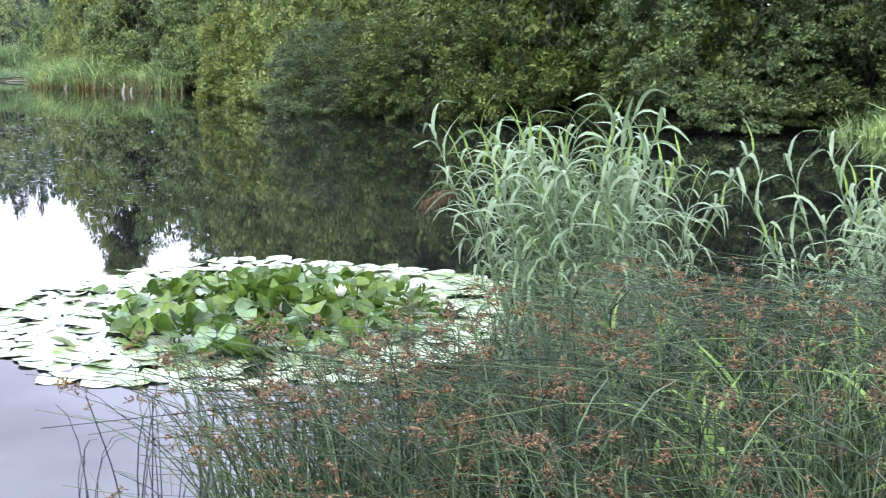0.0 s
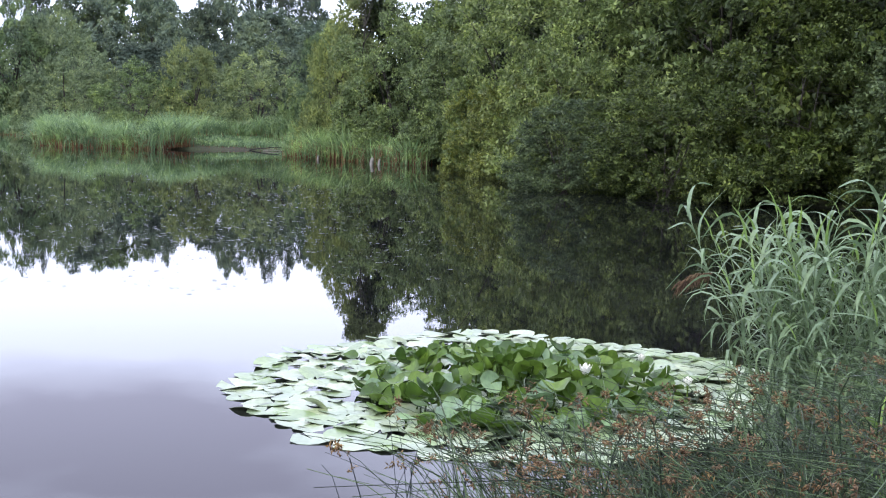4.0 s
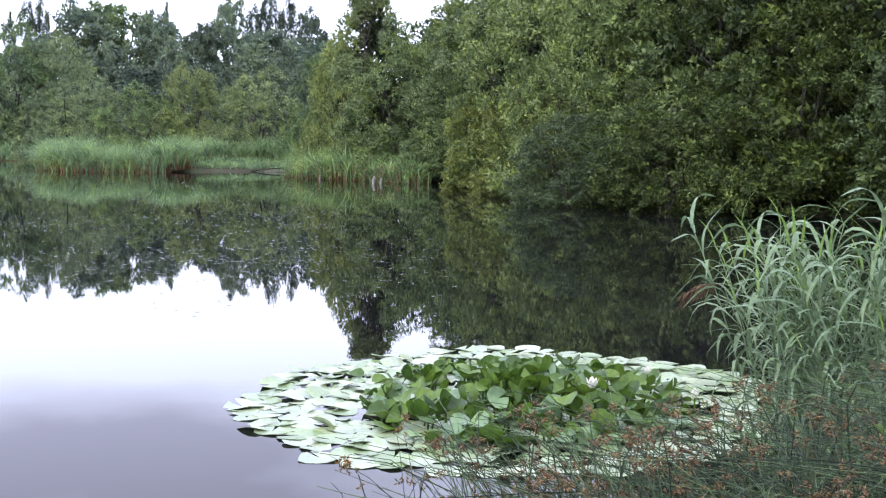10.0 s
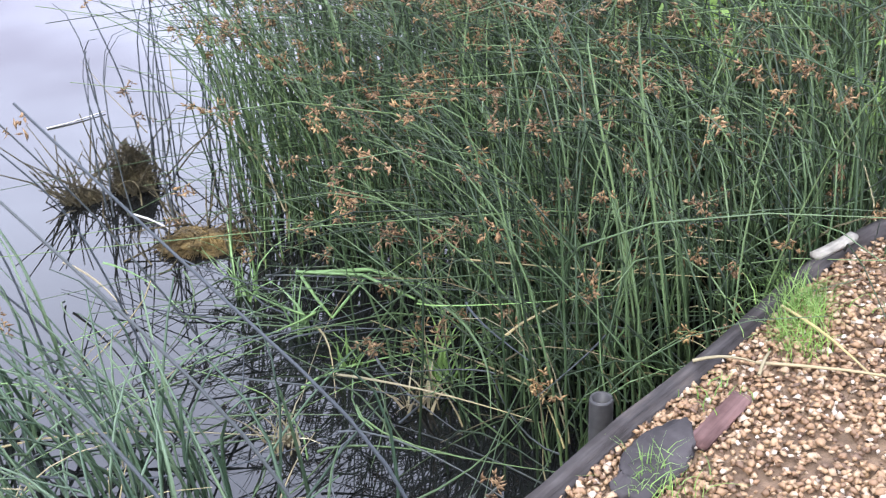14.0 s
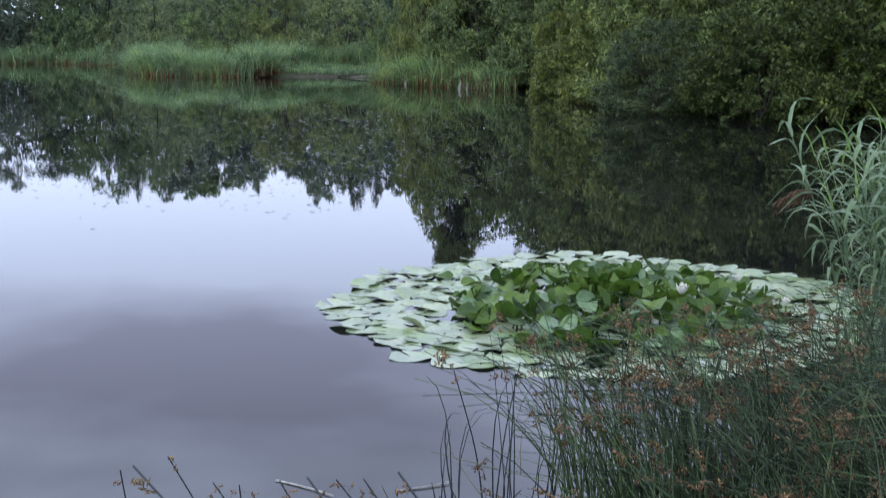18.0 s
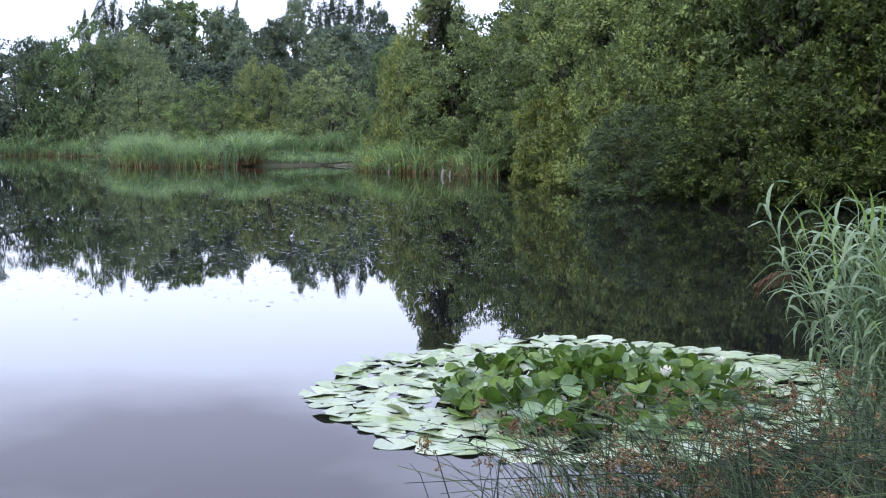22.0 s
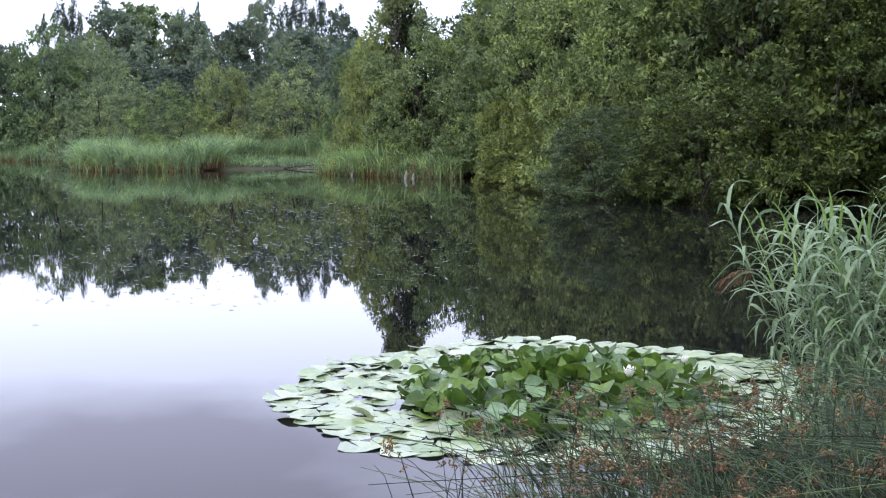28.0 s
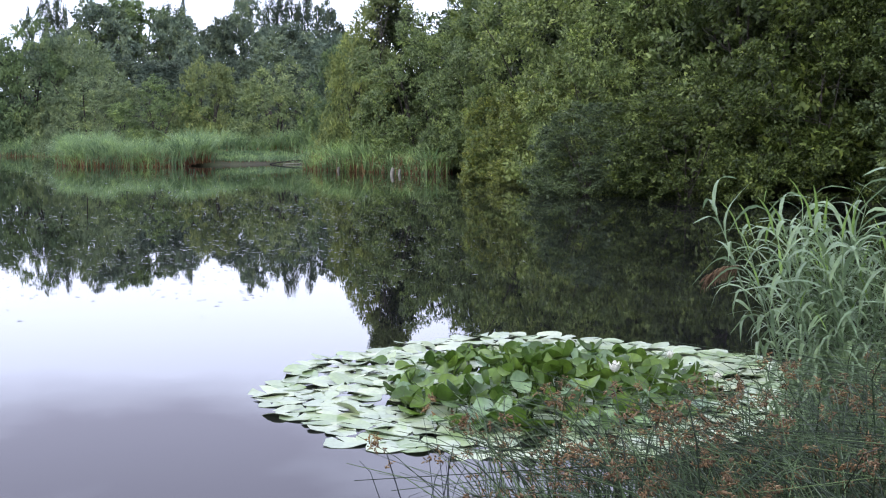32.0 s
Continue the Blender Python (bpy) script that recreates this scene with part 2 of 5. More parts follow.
M_PALE = plain("bleached_wood", [(0.3, (0.3, 0.28, 0.24)), (0.7, (0.55, 0.52, 0.46))], 6.0, 0.7, 0.5, 0.005)
M_DRIFT = plain("driftwood", [(0.3, (0.150, 0.139, 0.112)), (0.7, (0.270, 0.247, 0.203))], 6.0, 0.75, 0.5, 0.005)
M_SOD = plain("root_sod", [(0.3, (0.030, 0.025, 0.012)), (0.7, (0.13, 0.102, 0.044))], 18.0, 0.85, 1.0, 0.02)
M_MOSS = plain("mossy_sod", [(0.3, (0.05, 0.035, 0.012)), (0.7, (0.24, 0.16, 0.05))], 14.0, 0.9, 1.0, 0.02)
M_PIPE = plain("grey_plastic", [(0.3, (0.018, 0.017, 0.016)), (0.7, (0.036, 0.034, 0.032))], 8.0, 0.5, 0.2, 0.002)
M_PETAL = plain("lily_petal", [(0.3, (0.72, 0.7, 0.6)), (0.7, (0.82, 0.8, 0.72))], 20.0, 0.45, 0.1, 0.002)


def make_gravel_material():
    m, nt, b = material("gravel_stone", 0.6, 0.45)
    geo = nt.nodes.new("ShaderNodeNewGeometry")
    inf = nt.nodes.new("ShaderNodeObjectInfo")
    add = nt.nodes.new("ShaderNodeMath")
    add.operation = "ADD"
    nt.links.new(geo.outputs["Random Per Island"], add.inputs[0])
    nt.links.new(inf.outputs["Random"], add.inputs[1])
    fr = nt.nodes.new("ShaderNodeMath")
    fr.operation = "FRACT"
    nt.links.new(add.outputs[0], fr.inputs[0])
    col = ramp_node(nt, fr.outputs[0], [(0.0, (0.09, 0.05, 0.026)), (0.3, (0.2, 0.112, 0.052)), (0.6, (0.29, 0.178, 0.086)), (0.9, (0.34, 0.235, 0.135)), (0.98, (0.44, 0.37, 0.28))])
    sp = ramp_node(nt, noise_node(nt, 90, 3.0), [(0.3, (0.66, 0.66, 0.68)), (0.7, (1.0, 1.03, 1.08))])
    nt.links.new(mixed(nt, 1.0, col, sp, "MULTIPLY"), b.inputs["Base Color"])
    return m


def make_grained_wood(name, dark, light):
    """Sawn timber: grain drawn out along the board, dark stains and worn patches."""
    m, nt, b = material(name, 0.8, 0.2)
    mp = nt.nodes.new("ShaderNodeMapping")
    mp.inputs["Scale"].default_value = (3.0, 45.0, 45.0)
    nt.links.new(nt.nodes.new("ShaderNodeTexCoord").outputs["Object"], mp.inputs["Vector"])
    grain = noise_node(nt, 1.0, 5.0, mp.outputs["Vector"], 0.65)
    col = ramp_node(nt, grain, [(0.3, dark), (0.7, light)])
    wear = ramp_node(nt, noise_node(nt, 9.0, 4.0), [(0.35, (0.55, 0.5, 0.48)), (0.55, (1, 1, 1)), (0.72, (1.5, 1.4, 1.3))])
    nt.links.new(mixed(nt, 1.0, col, wear, "MULTIPLY"), b.inputs["Base Color"])
    bumped(nt, b, grain, 0.8, 0.006)
    return m


M_PLANK = make_grained_wood("weathered_edging_timber", (0.012, 0.011, 0.011), (0.06, 0.052, 0.048))
M_RED = make_grained_wood("reddish_board", (0.05, 0.026, 0.023), (0.15, 0.088, 0.078))
M_GRAVEL = make_gravel_material()


def make_ground_material():
    m, nt, b = material("bank_soil", 0.95, 0.2)
    big, small = noise_node(nt, 0.35, 5.0), noise_node(nt, 30.0, 4.0)
    col = ramp_node(nt, big, [(0.35, (0.05, 0.045, 0.028)), (0.55, (0.07, 0.085, 0.035)), (0.7, (0.1, 0.085, 0.05))])
    fine = ramp_node(nt, small, [(0.3, (0.6, 0.6, 0.6)), (0.7, (1.3, 1.3, 1.3))])
    nt.links.new(mixed(nt, 1.0, col, fine, "MULTIPLY"), b.inputs["Base Color"])
    bumped(nt, b, small, 0.7, 0.03)
    return m


M_GROUND = make_ground_material()


def make_water_material():
    m, nt, b = material("pond_water", 0.006, 0.5)
    b.inputs["IOR"].default_value = 1.41
    col = ramp_node(nt, noise_node(nt, 0.12, 4.0), [(0.35, (0.004, 0.0045, 0.0042)), (0.65, (0.008, 0.008, 0.0085))])
    nt.links.new(col, b.inputs["Base Color"])
    co = nt.nodes.new("ShaderNodeTexCoord")
    mp = nt.nodes.new("ShaderNodeMapping")
    mp.inputs["Scale"].default_value = (1.0, 2.6, 1.0)
    nt.links.new(co.outputs["Object"], mp.inputs["Vector"])
    rip = noise_node(nt, 2.2, 3.0, mp.outputs["Vector"])
    fine = noise_node(nt, 9.0, 2.0, mp.outputs["Vector"])
    area = ramp_node(nt, noise_node(nt, 0.07, 2.0), [(0.42, (0.08, 0.08, 0.08)), (0.62, (0.5, 0.5, 0.5))])
    both = mixed(nt, 1.0, area, fine, "MULTIPLY")
    bumped(nt, b, mixed(nt, 0.6, rip, both), 0.015, 0.02)
    return m


M_WATER = make_water_material()


# ---- builders ----
def mesh_np(name, verts, faces, mat, smooth=False):
    """A mesh from arrays of corners and of triangles or quads."""
    verts, faces = np.asarray(verts, np.float32), np.asarray(faces, np.int32)
    me = bpy.data.meshes.new(name)
    n, k = faces.shape
    me.vertices.add(len(verts))
    me.vertices.foreach_set("co", verts.ravel())
    me.loops.add(n * k)
    me.loops.foreach_set("vertex_index", faces.ravel())
    me.polygons.add(n)
    me.polygons.foreach_set("loop_start", np.arange(0, n * k, k, dtype=np.int32))
    me.polygons.foreach_set("loop_total", np.full(n, k, np.int32))
    if smooth:
        me.polygons.foreach_set("use_smooth", np.ones(n, bool))
    me.materials.append(mat)
    me.update(calc_edges=True)
    return me


def part(name, me, parent, label="", m=None):
    ob = new(name, me)
    ob.parent = parent
    if m is not None:
        ob.matrix_basis = m
    if label:
        ob["label"] = label
    return ob


def group_at(name, x, y, z, label, category, group=""):
    e = new(name)
    e.location = (x, y, z)
    e.empty_display_size = 0.2
    return tagged(e, label, category, group)


def unit(v):
    return v / np.maximum(np.linalg.norm(v, axis=-1, keepdims=True), 1e-9)


def tubes(paths, radii, sides=4):
    """Tubes along many paths of equal count: paths (n, k, 3), radii (n, k). Returns corners and quads."""
    paths = np.asarray(paths, float)
    n, k, _ = paths.shape
    t = unit(np.gradient(paths, axis=1))
    ref = np.where(np.abs(t[..., 2:3]) > 0.9, np.array([1.0, 0, 0]), np.array([0, 0, 1.0]))
    a = unit(np.cross(t, ref))
    b = np.cross(t, a)
    ang = np.arange(sides) * 2 * np.pi / sides
    ring = a[:, :, None] * np.cos(ang)[:, None] + b[:, :, None] * np.sin(ang)[:, None]
    v = paths[:, :, None] + ring * np.asarray(radii, float)[:, :, None, None]
    idx = np.arange(n * k * sides).reshape(n, k, sides)
    q = np.stack([idx[:, :-1], np.roll(idx[:, :-1], -1, 2), np.roll(idx[:, 1:], -1, 2), idx[:, 1:]], -1)
    return v.reshape(-1, 3), q.reshape(-1, 4)


def joined(pieces):
    """One set of corners and faces from several with equal corner counts."""
    vs, fs, o = [], [], 0
    for v, f in pieces:
        vs.append(v)
        fs.append(np.asarray(f) + o)
        o += len(v)
    return np.concatenate(vs), np.concatenate(fs)


def leaf_mesh(centres, along, size, wide, rng, face, loose=0.7):
    """Small pointed leaves, one triangle to a leaf."""
    n = len(centres)
    up = unit(rng.normal(size=(n, 3)) * loose + face)
    side = unit(np.cross(along, up))
    l = size[:, None]
    v = np.stack([centres - along * l * 0.4 + side * l * wide, centres + along * l * 0.6, centres - along * l * 0.4 - side * l * wide], 1)
    return v.reshape(-1, 3), np.arange(n * 3).reshape(n, 3)


LOBES = {"dome": 74, "tree": 70}


def crown(seed, n, R, H, shape, leaf, clumps, clump_r, loose=0.7):
    """The leaves of a crown: lobes along an uneven outline, small leafy sprays over each lobe, and gaps between them."""
    rng = np.random.default_rng(seed)
    lobes = LOBES.get(shape, clumps)
    ang = rng.uniform(0, 2 * np.pi, lobes)
    t = rng.uniform(0.0, 1.0, lobes) ** (0.85 if shape != "dome" else 1.1)
    if shape == "dome":
        t[: lobes // 3] *= 0.14
        prof = np.sqrt(np.clip(1 - (np.clip(t - 0.28, 0, 1) / 0.72) ** 2.2, 0, 1)) * (0.97 + 0.03 * np.clip(t / 0.3, 0, 1))
        z = 0.05 * H + t * H * 0.88
    elif shape == "tree":
        prof = np.sin(np.pi * np.clip(0.12 + 0.86 * t, 0, 1)) ** 0.7
        z = H * (0.2 + 0.7 * t)
    else:
        prof = (0.7 + 0.3 * np.sin(np.pi * np.clip(t * 1.05, 0, 1))) * np.clip((1.04 - t) * 9, 0.3, 1)
        z = H * (0.08 + 0.9 * t)
    lump = 1 + 0.2 * np.sin(ang * 2 + seed) * np.cos(t * 5 + seed * 1.7) + 0.1 * np.sin(ang * 5 + t * 9 + seed)
    inner = 0.4 if shape == "dome" else 0.8
    rad = R * prof * lump * (0.86 if shape != "spire" else 1.0) * (1 - inner * rng.random(lobes) ** 2.0)
    lc = np.stack([np.cos(ang) * rad, np.sin(ang) * rad, z + rng.normal(0, 0.02 * H, lobes)], -1)
    if shape == "spire":
        c, dl = lc, unit(lc * [1, 1, 0] + 1e-6)
    else:
        lr = R * rng.uniform(0.17, 0.36, lobes)
        kl = rng.choice(lobes, clumps, p=lr ** 2 / (lr ** 2).sum())
        out = unit(lc * [1, 1, 0] + 1e-6)
        dl = unit(rng.normal(size=(clumps, 3)) + out[kl] * 0.6 + [0, 0, 0.4])
        c = lc[kl] + dl * lr[kl][:, None] * [1, 1, 0.9] * rng.uniform(0.72, 1.08, (clumps, 1))
    cr = clump_r * rng.uniform(0.55, 1.45, clumps)
    w = cr ** 2
    k = rng.choice(clumps, n, p=w / w.sum())
    d = unit(rng.normal(size=(n, 3)) + dl[k] * 0.5)
    rr = rng.random(n) ** 0.5
    stretch = np.array([1.0, 1.0, 0.7]) if shape != "spire" else np.array([0.8, 0.8, 1.35])
    p = c[k] + d * (cr[k] * rr)[:, None] * stretch
    p[:, 2] = np.maximum(p[:, 2], 0.06 + 0.25 * rng.random(n))
    along = unit(d * 0.9 + dl[k] * 0.5 + rng.normal(size=(n, 3)) * 0.55 + [0, 0, -0.1])
    v, f = leaf_mesh(p, along, leaf * rng.uniform(0.65, 1.2, n), 0.34, rng, d * 0.5 + dl[k] * 0.7 + [0, 0, 0.45], loose)
    return v, f, c


def branch_paths(rng, base, tips, k=6, sag=0.1):
    """Bent limbs from base points to tips."""
    base, tips = np.asarray(base, float), np.asarray(tips, float)
    s = np.linspace(0, 1, k)[None, :, None]
    d = tips - base
    p = base[:, None] + d[:, None] * s
    bow = rng.normal(0, sag, (len(base), 1, 3)) * np.linalg.norm(d, axis=1)[:, None, None] * np.sin(np.pi * s)
    p = p + bow
    p[:, :, 2] += (np.linalg.norm(d, axis=1)[:, None] * 0.12 * np.sin(np.pi * s[:, :, 0]))
    return p


def wood(seed, c, H, trunk_r, limbs, stems=1):
    """Tapered trunk or several stems, and limbs that run out to the leaf clumps."""
    rng = np.random.default_rng(seed + 500)
    out = []
    zt = c[:, 2].max() * 0.68
    roots = np.stack([rng.normal(0, trunk_r * (0.5 if stems == 1 else 2.5), stems), rng.normal(0, trunk_r * (0.5 if stems == 1 else 2.5), stems), np.full(stems, -0.4)], -1)
    lean = rng.normal(0, 0.05 if stems == 1 else 0.22, (stems, 2)) * H
    tops = np.column_stack([roots[:, :2] + lean, np.full(stems, zt)])
    tp = branch_paths(rng, roots, tops, 9, 0.03)
    s = np.linspace(0, 1, 9)
    out.append(tubes(tp, trunk_r * (1 - 0.85 * s)[None] * np.ones((stems, 1)), 8))
    pick = rng.choice(len(c), limbs, replace=limbs > len(c))
    st, pos = rng.integers(0, stems, limbs), np.clip((c[pick, 2] / max(zt, 0.1)) * 0.75, 0.05, 0.95)
    i = pos * 8
    lo = np.minimum(i.astype(int), 7)
    base = tp[st, lo] * (1 - (i - lo))[:, None] + tp[st, lo + 1] * (i - lo)[:, None]
    lp = branch_paths(rng, base, c[pick], 6, 0.08)
    r0 = trunk_r * (1 - 0.8 * pos) * 0.42
    out.append(tubes(lp, r0[:, None] * (1 - 0.85 * np.linspace(0, 1, 6))[None], 5))
    return joined(out)


def build_tree(name, seed, n, R, H, shape, leaf, clumps, clump_r, mat, trunk_r, limbs, stems, label, category, group="", loose=0.7):
    v, f, c = crown(seed, n, R, H, shape, leaf, clumps, clump_r, loose)
    e = group_at(name, 0, 0, 0, label, category, group)
    wv, wf = wood(seed, c, H, trunk_r, limbs, stems)
    part("trunk", mesh_np("trunk", wv, wf, M_BARK, True), e)
    part("crown", mesh_np("crown", v, f, mat), e)
    return e


def place_tree(proto, first, x, y, turn, s, sz=None, label="", mat=None):
    """The first use moves the prototype itself; later ones are copies."""
    sz = sz or s
    at = Matrix.Translation((x, y, max(ground_z(x, y), -0.12))) @ Matrix.Rotation(turn, 4, "Z")
    if first:
        ob = proto
        proto.matrix_basis = at @ Matrix.Diagonal((s, s, sz, 1))
    else:
        p = proto.scale
        ob = copy_thing(proto, at @ Matrix.Diagonal((s / p[0], s / p[1], sz / p[2], 1)))
    if label:
        ob["label"] = label
    if mat is not None:
        for ch in ob.children:
            if ch.name.startswith("crown"):
                ch.material_slots[0].link = "OBJECT"
                ch.material_slots[0].material = mat
    return ob


# ---- the plan: the pond's outline, the bank and the gravel edge ----
EDGE_A, EDGE_B = np.array([0.362, 1.757]), np.array([1.1, 2.475])
EDGE_DIR = (EDGE_B - EDGE_A) / np.linalg.norm(EDGE_B - EDGE_A)
GRAVEL_Z = 0.36
POND = np.array([
    (-12, -6.5), (-3.2, -1.43), tuple(EDGE_A - EDGE_DIR * 1.6), tuple(EDGE_A), tuple(EDGE_B), (2.4, 3.26), (5, 5.2), (9, 8.5),
    (13, 14), (13.5, 20), (12.4, 24.6), (10.4, 27.6), (7.8, 28.4), (5.6, 29.6), (2.2, 34.5), (0.4, 37.5), (-1.4, 42), (-3.4, 49), (-6.5, 54),
    (-10, 56), (-14, 60), (-15.2, 69.5), (-18, 71.8), (-21.4, 69), (-22.4, 66.8), (-27, 66.3), (-33, 69.8), (-35, 78), (-42, 94), (-54, 108), (-66, 98), (-72, 60), (-50, 8), (-28, -8)])


def shore(x, y):
    """Signed distance from the pond's edge: positive on land."""
    p = np.stack([np.asarray(x, float), np.asarray(y, float)], -1)
    a, b = POND, np.roll(POND, -1, 0)
    best, inside = np.full(p.shape[:-1], 1e9), np.zeros(p.shape[:-1], bool)
    for (ax, ay), (bx, by) in zip(a, b):
        e = np.array([bx - ax, by - ay])
        w = p - [ax, ay]
        t = np.clip((w @ e) / (e @ e), 0, 1)
        best = np.minimum(best, np.linalg.norm(w - t[..., None] * e, axis=-1))
        cross = ((ay > p[..., 1]) != (by > p[..., 1])) & (p[..., 0] < (bx - ax) * (p[..., 1] - ay) / (by - ay + 1e-12) + ax)
        inside ^= cross
    return np.where(inside, -best, best)


def ground_height(x, y):
    d = shore(x, y)
    near = np.exp(-((np.asarray(x) / 6.0) ** 2 + (np.asarray(y) / 6.0) ** 2))
    far = np.clip(0.02 + 0.09 * d, 0, 0.55) + 0.25 * np.clip((d - 25) / 60, 0, 1)
    platform = np.clip(0.36 * (d + 0.02) / 0.06, -0.2, 0.345)
    land = far * (1 - np.clip(near * 2, 0, 1)) + platform * np.clip(near * 2, 0, 1)
    bed = np.maximum(d * 0.45, -0.9) - 0.03
    return np.where(d > 0, land, bed)


def ground_z(x, y):
    return float(ground_height(np.array([x]), np.array([y]))[0])


def build_ground():
    rings = np.concatenate([[0.0], np.geomspace(0.35, 2200, 150)])
    na = 220
    ang = np.arange(na) * 2 * np.pi / na
    x, y = rings[:, None] * np.sin(ang), rings[:, None] * np.cos(ang)
    z = ground_height(x, y)
    v = np.stack([x, y, z], -1).reshape(-1, 3)
    idx = np.arange(len(rings) * na).reshape(len(rings), na)
    q = np.stack([idx[:-1], np.roll(idx[:-1], -1, 1), np.roll(idx[1:], -1, 1), idx[1:]], -1).reshape(-1, 4)
    g = new("ground", mesh_np("ground", v, q[:, ::-1], M_GROUND, True))
    tagged(g, "dark soil and grass of the pond's banks and bed", "ground", kind="structure")


def build_water():
    c = POND.mean(0)
    out = np.array([p + (p - c) / np.linalg.norm(p - c) * 1.0 if np.hypot(*p) > 4.5 else p - 0.03 * np.array([-EDGE_DIR[1], EDGE_DIR[0]]) * -1 for p in POND])
    bm = bmesh.new()
    bm.faces.new([bm.verts.new((x, y, 0.0)) for x, y in out])
    bmesh.ops.triangulate(bm, faces=bm.faces[:])
    me = bpy.data.meshes.new("water")
    bm.normal_update()
    if bm.faces and bm.faces[:][0].normal.z < 0:
        bmesh.ops.reverse_faces(bm, faces=bm.faces[:])
    bm.to_mesh(me)
    bm.free()
    me.materials.append(M_WATER)
    tagged(new("water", me), "still murky pond water mirroring trees and grey sky", "water", kind="structure")


build_ground()
build_water()


# ---- woods round the pond ----
def set_trees(protos, rows):
    """Places copies of the prototypes: which, x, y, turn, width, height, leaf, label."""
    used = set()
    for k, x, y, turn, s, sz, mat, lab in rows:
        place_tree(protos[k], k not in used, x, y, turn, s, sz, lab, mat)
        used.add(k)


def build_woods():
    near = "bushes along the wooded bank"
    low = "yellow-green bush low over the pond's edge"
    bush = [build_tree("willow_bush", 11 + i, n, 3.6, 8.0, "dome", leaf, clumps, 0.33, mat, 0.05, 50, 5, lab, "bush", near, 0.28)
            for i, (n, leaf, clumps, mat, lab) in enumerate([
                (42000, 0.145, 1250, M_WILLOW, "tall green willow bush leaning over the pond's edge"),
                (40000, 0.165, 900, M_OLIVE, "dense dark olive bush hanging over the water"),
                (40000, 0.155, 1100, M_SALLOW, "grey-green sallow bush at the water's edge")])]
    bush.append(build_tree("willow_bush", 17, 16000, 3.6, 8.0, "dome", 0.24, 420, 0.6, M_DARK, 0.085, 40, 5, "dark bush filling the wood behind the bank", "bush", near))
    set_trees(bush, [
        (0, -9.4, 57.6, 0.3, 0.8, 0.86, M_WILLOW, "rounded pale green willow bush beside the far reeds"),
        (0, -6.0, 54.8, 1.4, 0.74, 0.86, M_WILLOW, ""),
        (1, -5.2, 56.6, 4.9, 0.85, 1.0, M_FRESH, ""),
        (0, -2.7, 47.2, 3.1, 0.86, 1.0, M_FRESH, "tall yellow-green willow bush on the wooded bank"),
        (1, -4.6, 45.6, 2.2, 0.34, 0.42, M_YELLOW, low),
        (1, -2.6, 42.4, 0.9, 0.48, 0.5, M_YELLOW, low),
        (0, 0.4, 41.4, 4.0, 0.98, 1.12, M_FRESH, ""),
        (0, -0.6, 38.2, 5.4, 0.6, 0.72, M_FRESH, "rounded green bush at the water's edge"),
        (2, -1.0, 35.2, 5.1, 0.4, 0.33, M_SALLOW, "low grey sallow bush with branches dipping into the water"),
        (1, 3.8, 36.4, 0.2, 1.05, 1.25, M_FRESH, ""),
        (2, 1.6, 33.0, 2.7, 0.5, 0.44, M_OLIVE, "low olive bush spreading over the dark water"),
        (1, 4.4, 31.4, 1.3, 0.62, 0.62, M_OLIVE, "low olive bush spreading over the dark water"),
        (1, 7.8, 31.8, 3.6, 1.05, 1.2, M_OLIVE, ""),
        (2, 5.6, 35.4, 2.1, 0.95, 1.3, M_OLIVE, ""),
        (2, 8.2, 28.7, 5.6, 0.68, 0.62, M_SALLOW, "rounded green bush at the water's edge"),
        (1, 11.6, 30.4, 1.1, 1.05, 1.15, M_DARK, ""),
        (0, 11.3, 28.2, 2.0, 0.56, 0.52, M_OLIVE, "rounded olive bush at the water's edge"),
        (1, 15.4, 28.0, 2.9, 1.1, 1.1, M_DARK, ""),
        (3, 3.4, 41.5, 1.0, 1.1, 1.1, M_DARK, ""),
        (3, 7.6, 37.0, 2.4, 1.15, 1.2, M_DARK, ""),
        (3, 11.8, 34.4, 3.3, 1.1, 1.15, M_DARK, ""),
        (3, 15.2, 32.6, 4.1, 1.1, 1.15, M_DARK, ""),
        (3, -1.8, 53.5, 5.2, 1.0, 1.1, M_DARK, ""),
        (3, -6.4, 62.0, 2.2, 0.8, 0.8, M_DARK, ""),
        (3, -9.9, 64.0, 1.2, 0.9, 0.98, M_DARK, ""),
        (3, 0.8, 46.5, 0.5, 1.05, 1.1, M_DARK, ""),
        (3, 16.8, 21.0, 4.4, 1.0, 1.0, M_DARK, ""),
        (3, 15.6, 11.0, 0.6, 1.0, 1.0, M_DARK, "")])
    tall = [build_tree("tree", 31 + i, 18000, 4.4, 12.0, "tree", 0.25, 420, 0.8, M_OLIVE, 0.24, 60, 1,
                       "tall dark broadleaf tree behind the bushes", "tree", "taller trees behind the bushes", 0.5) for i in range(2)]
    set_trees(tall, [
        (0, -3.6, 63, 0.2, 0.8, 0.9, M_OLIVE, ""), (1, 0.8, 55, 1.9, 1.05, 1.05, M_DARK, ""), (0, 4.6, 48, 3.0, 1.1, 1.1, M_OLIVE, ""), (1, 6.4, 41, 4.4, 1.05, 1.1, M_DARK, ""),
        (0, 11.5, 37, 5.3, 1.1, 1.15, M_DARK, ""), (1, 16.5, 34.5, 0.8, 1.1, 1.1, M_DARK, ""), (0, 21.5, 28, 1.5, 1.1, 1.1, M_DARK, ""), (0, 9, 52, 2.6, 1.2, 1.2, M_DARK, ""), (1, -9.9, 71, 2.2, 0.7, 0.6, M_FARBUSH, "olive-green tree standing behind the reeds and birch")])

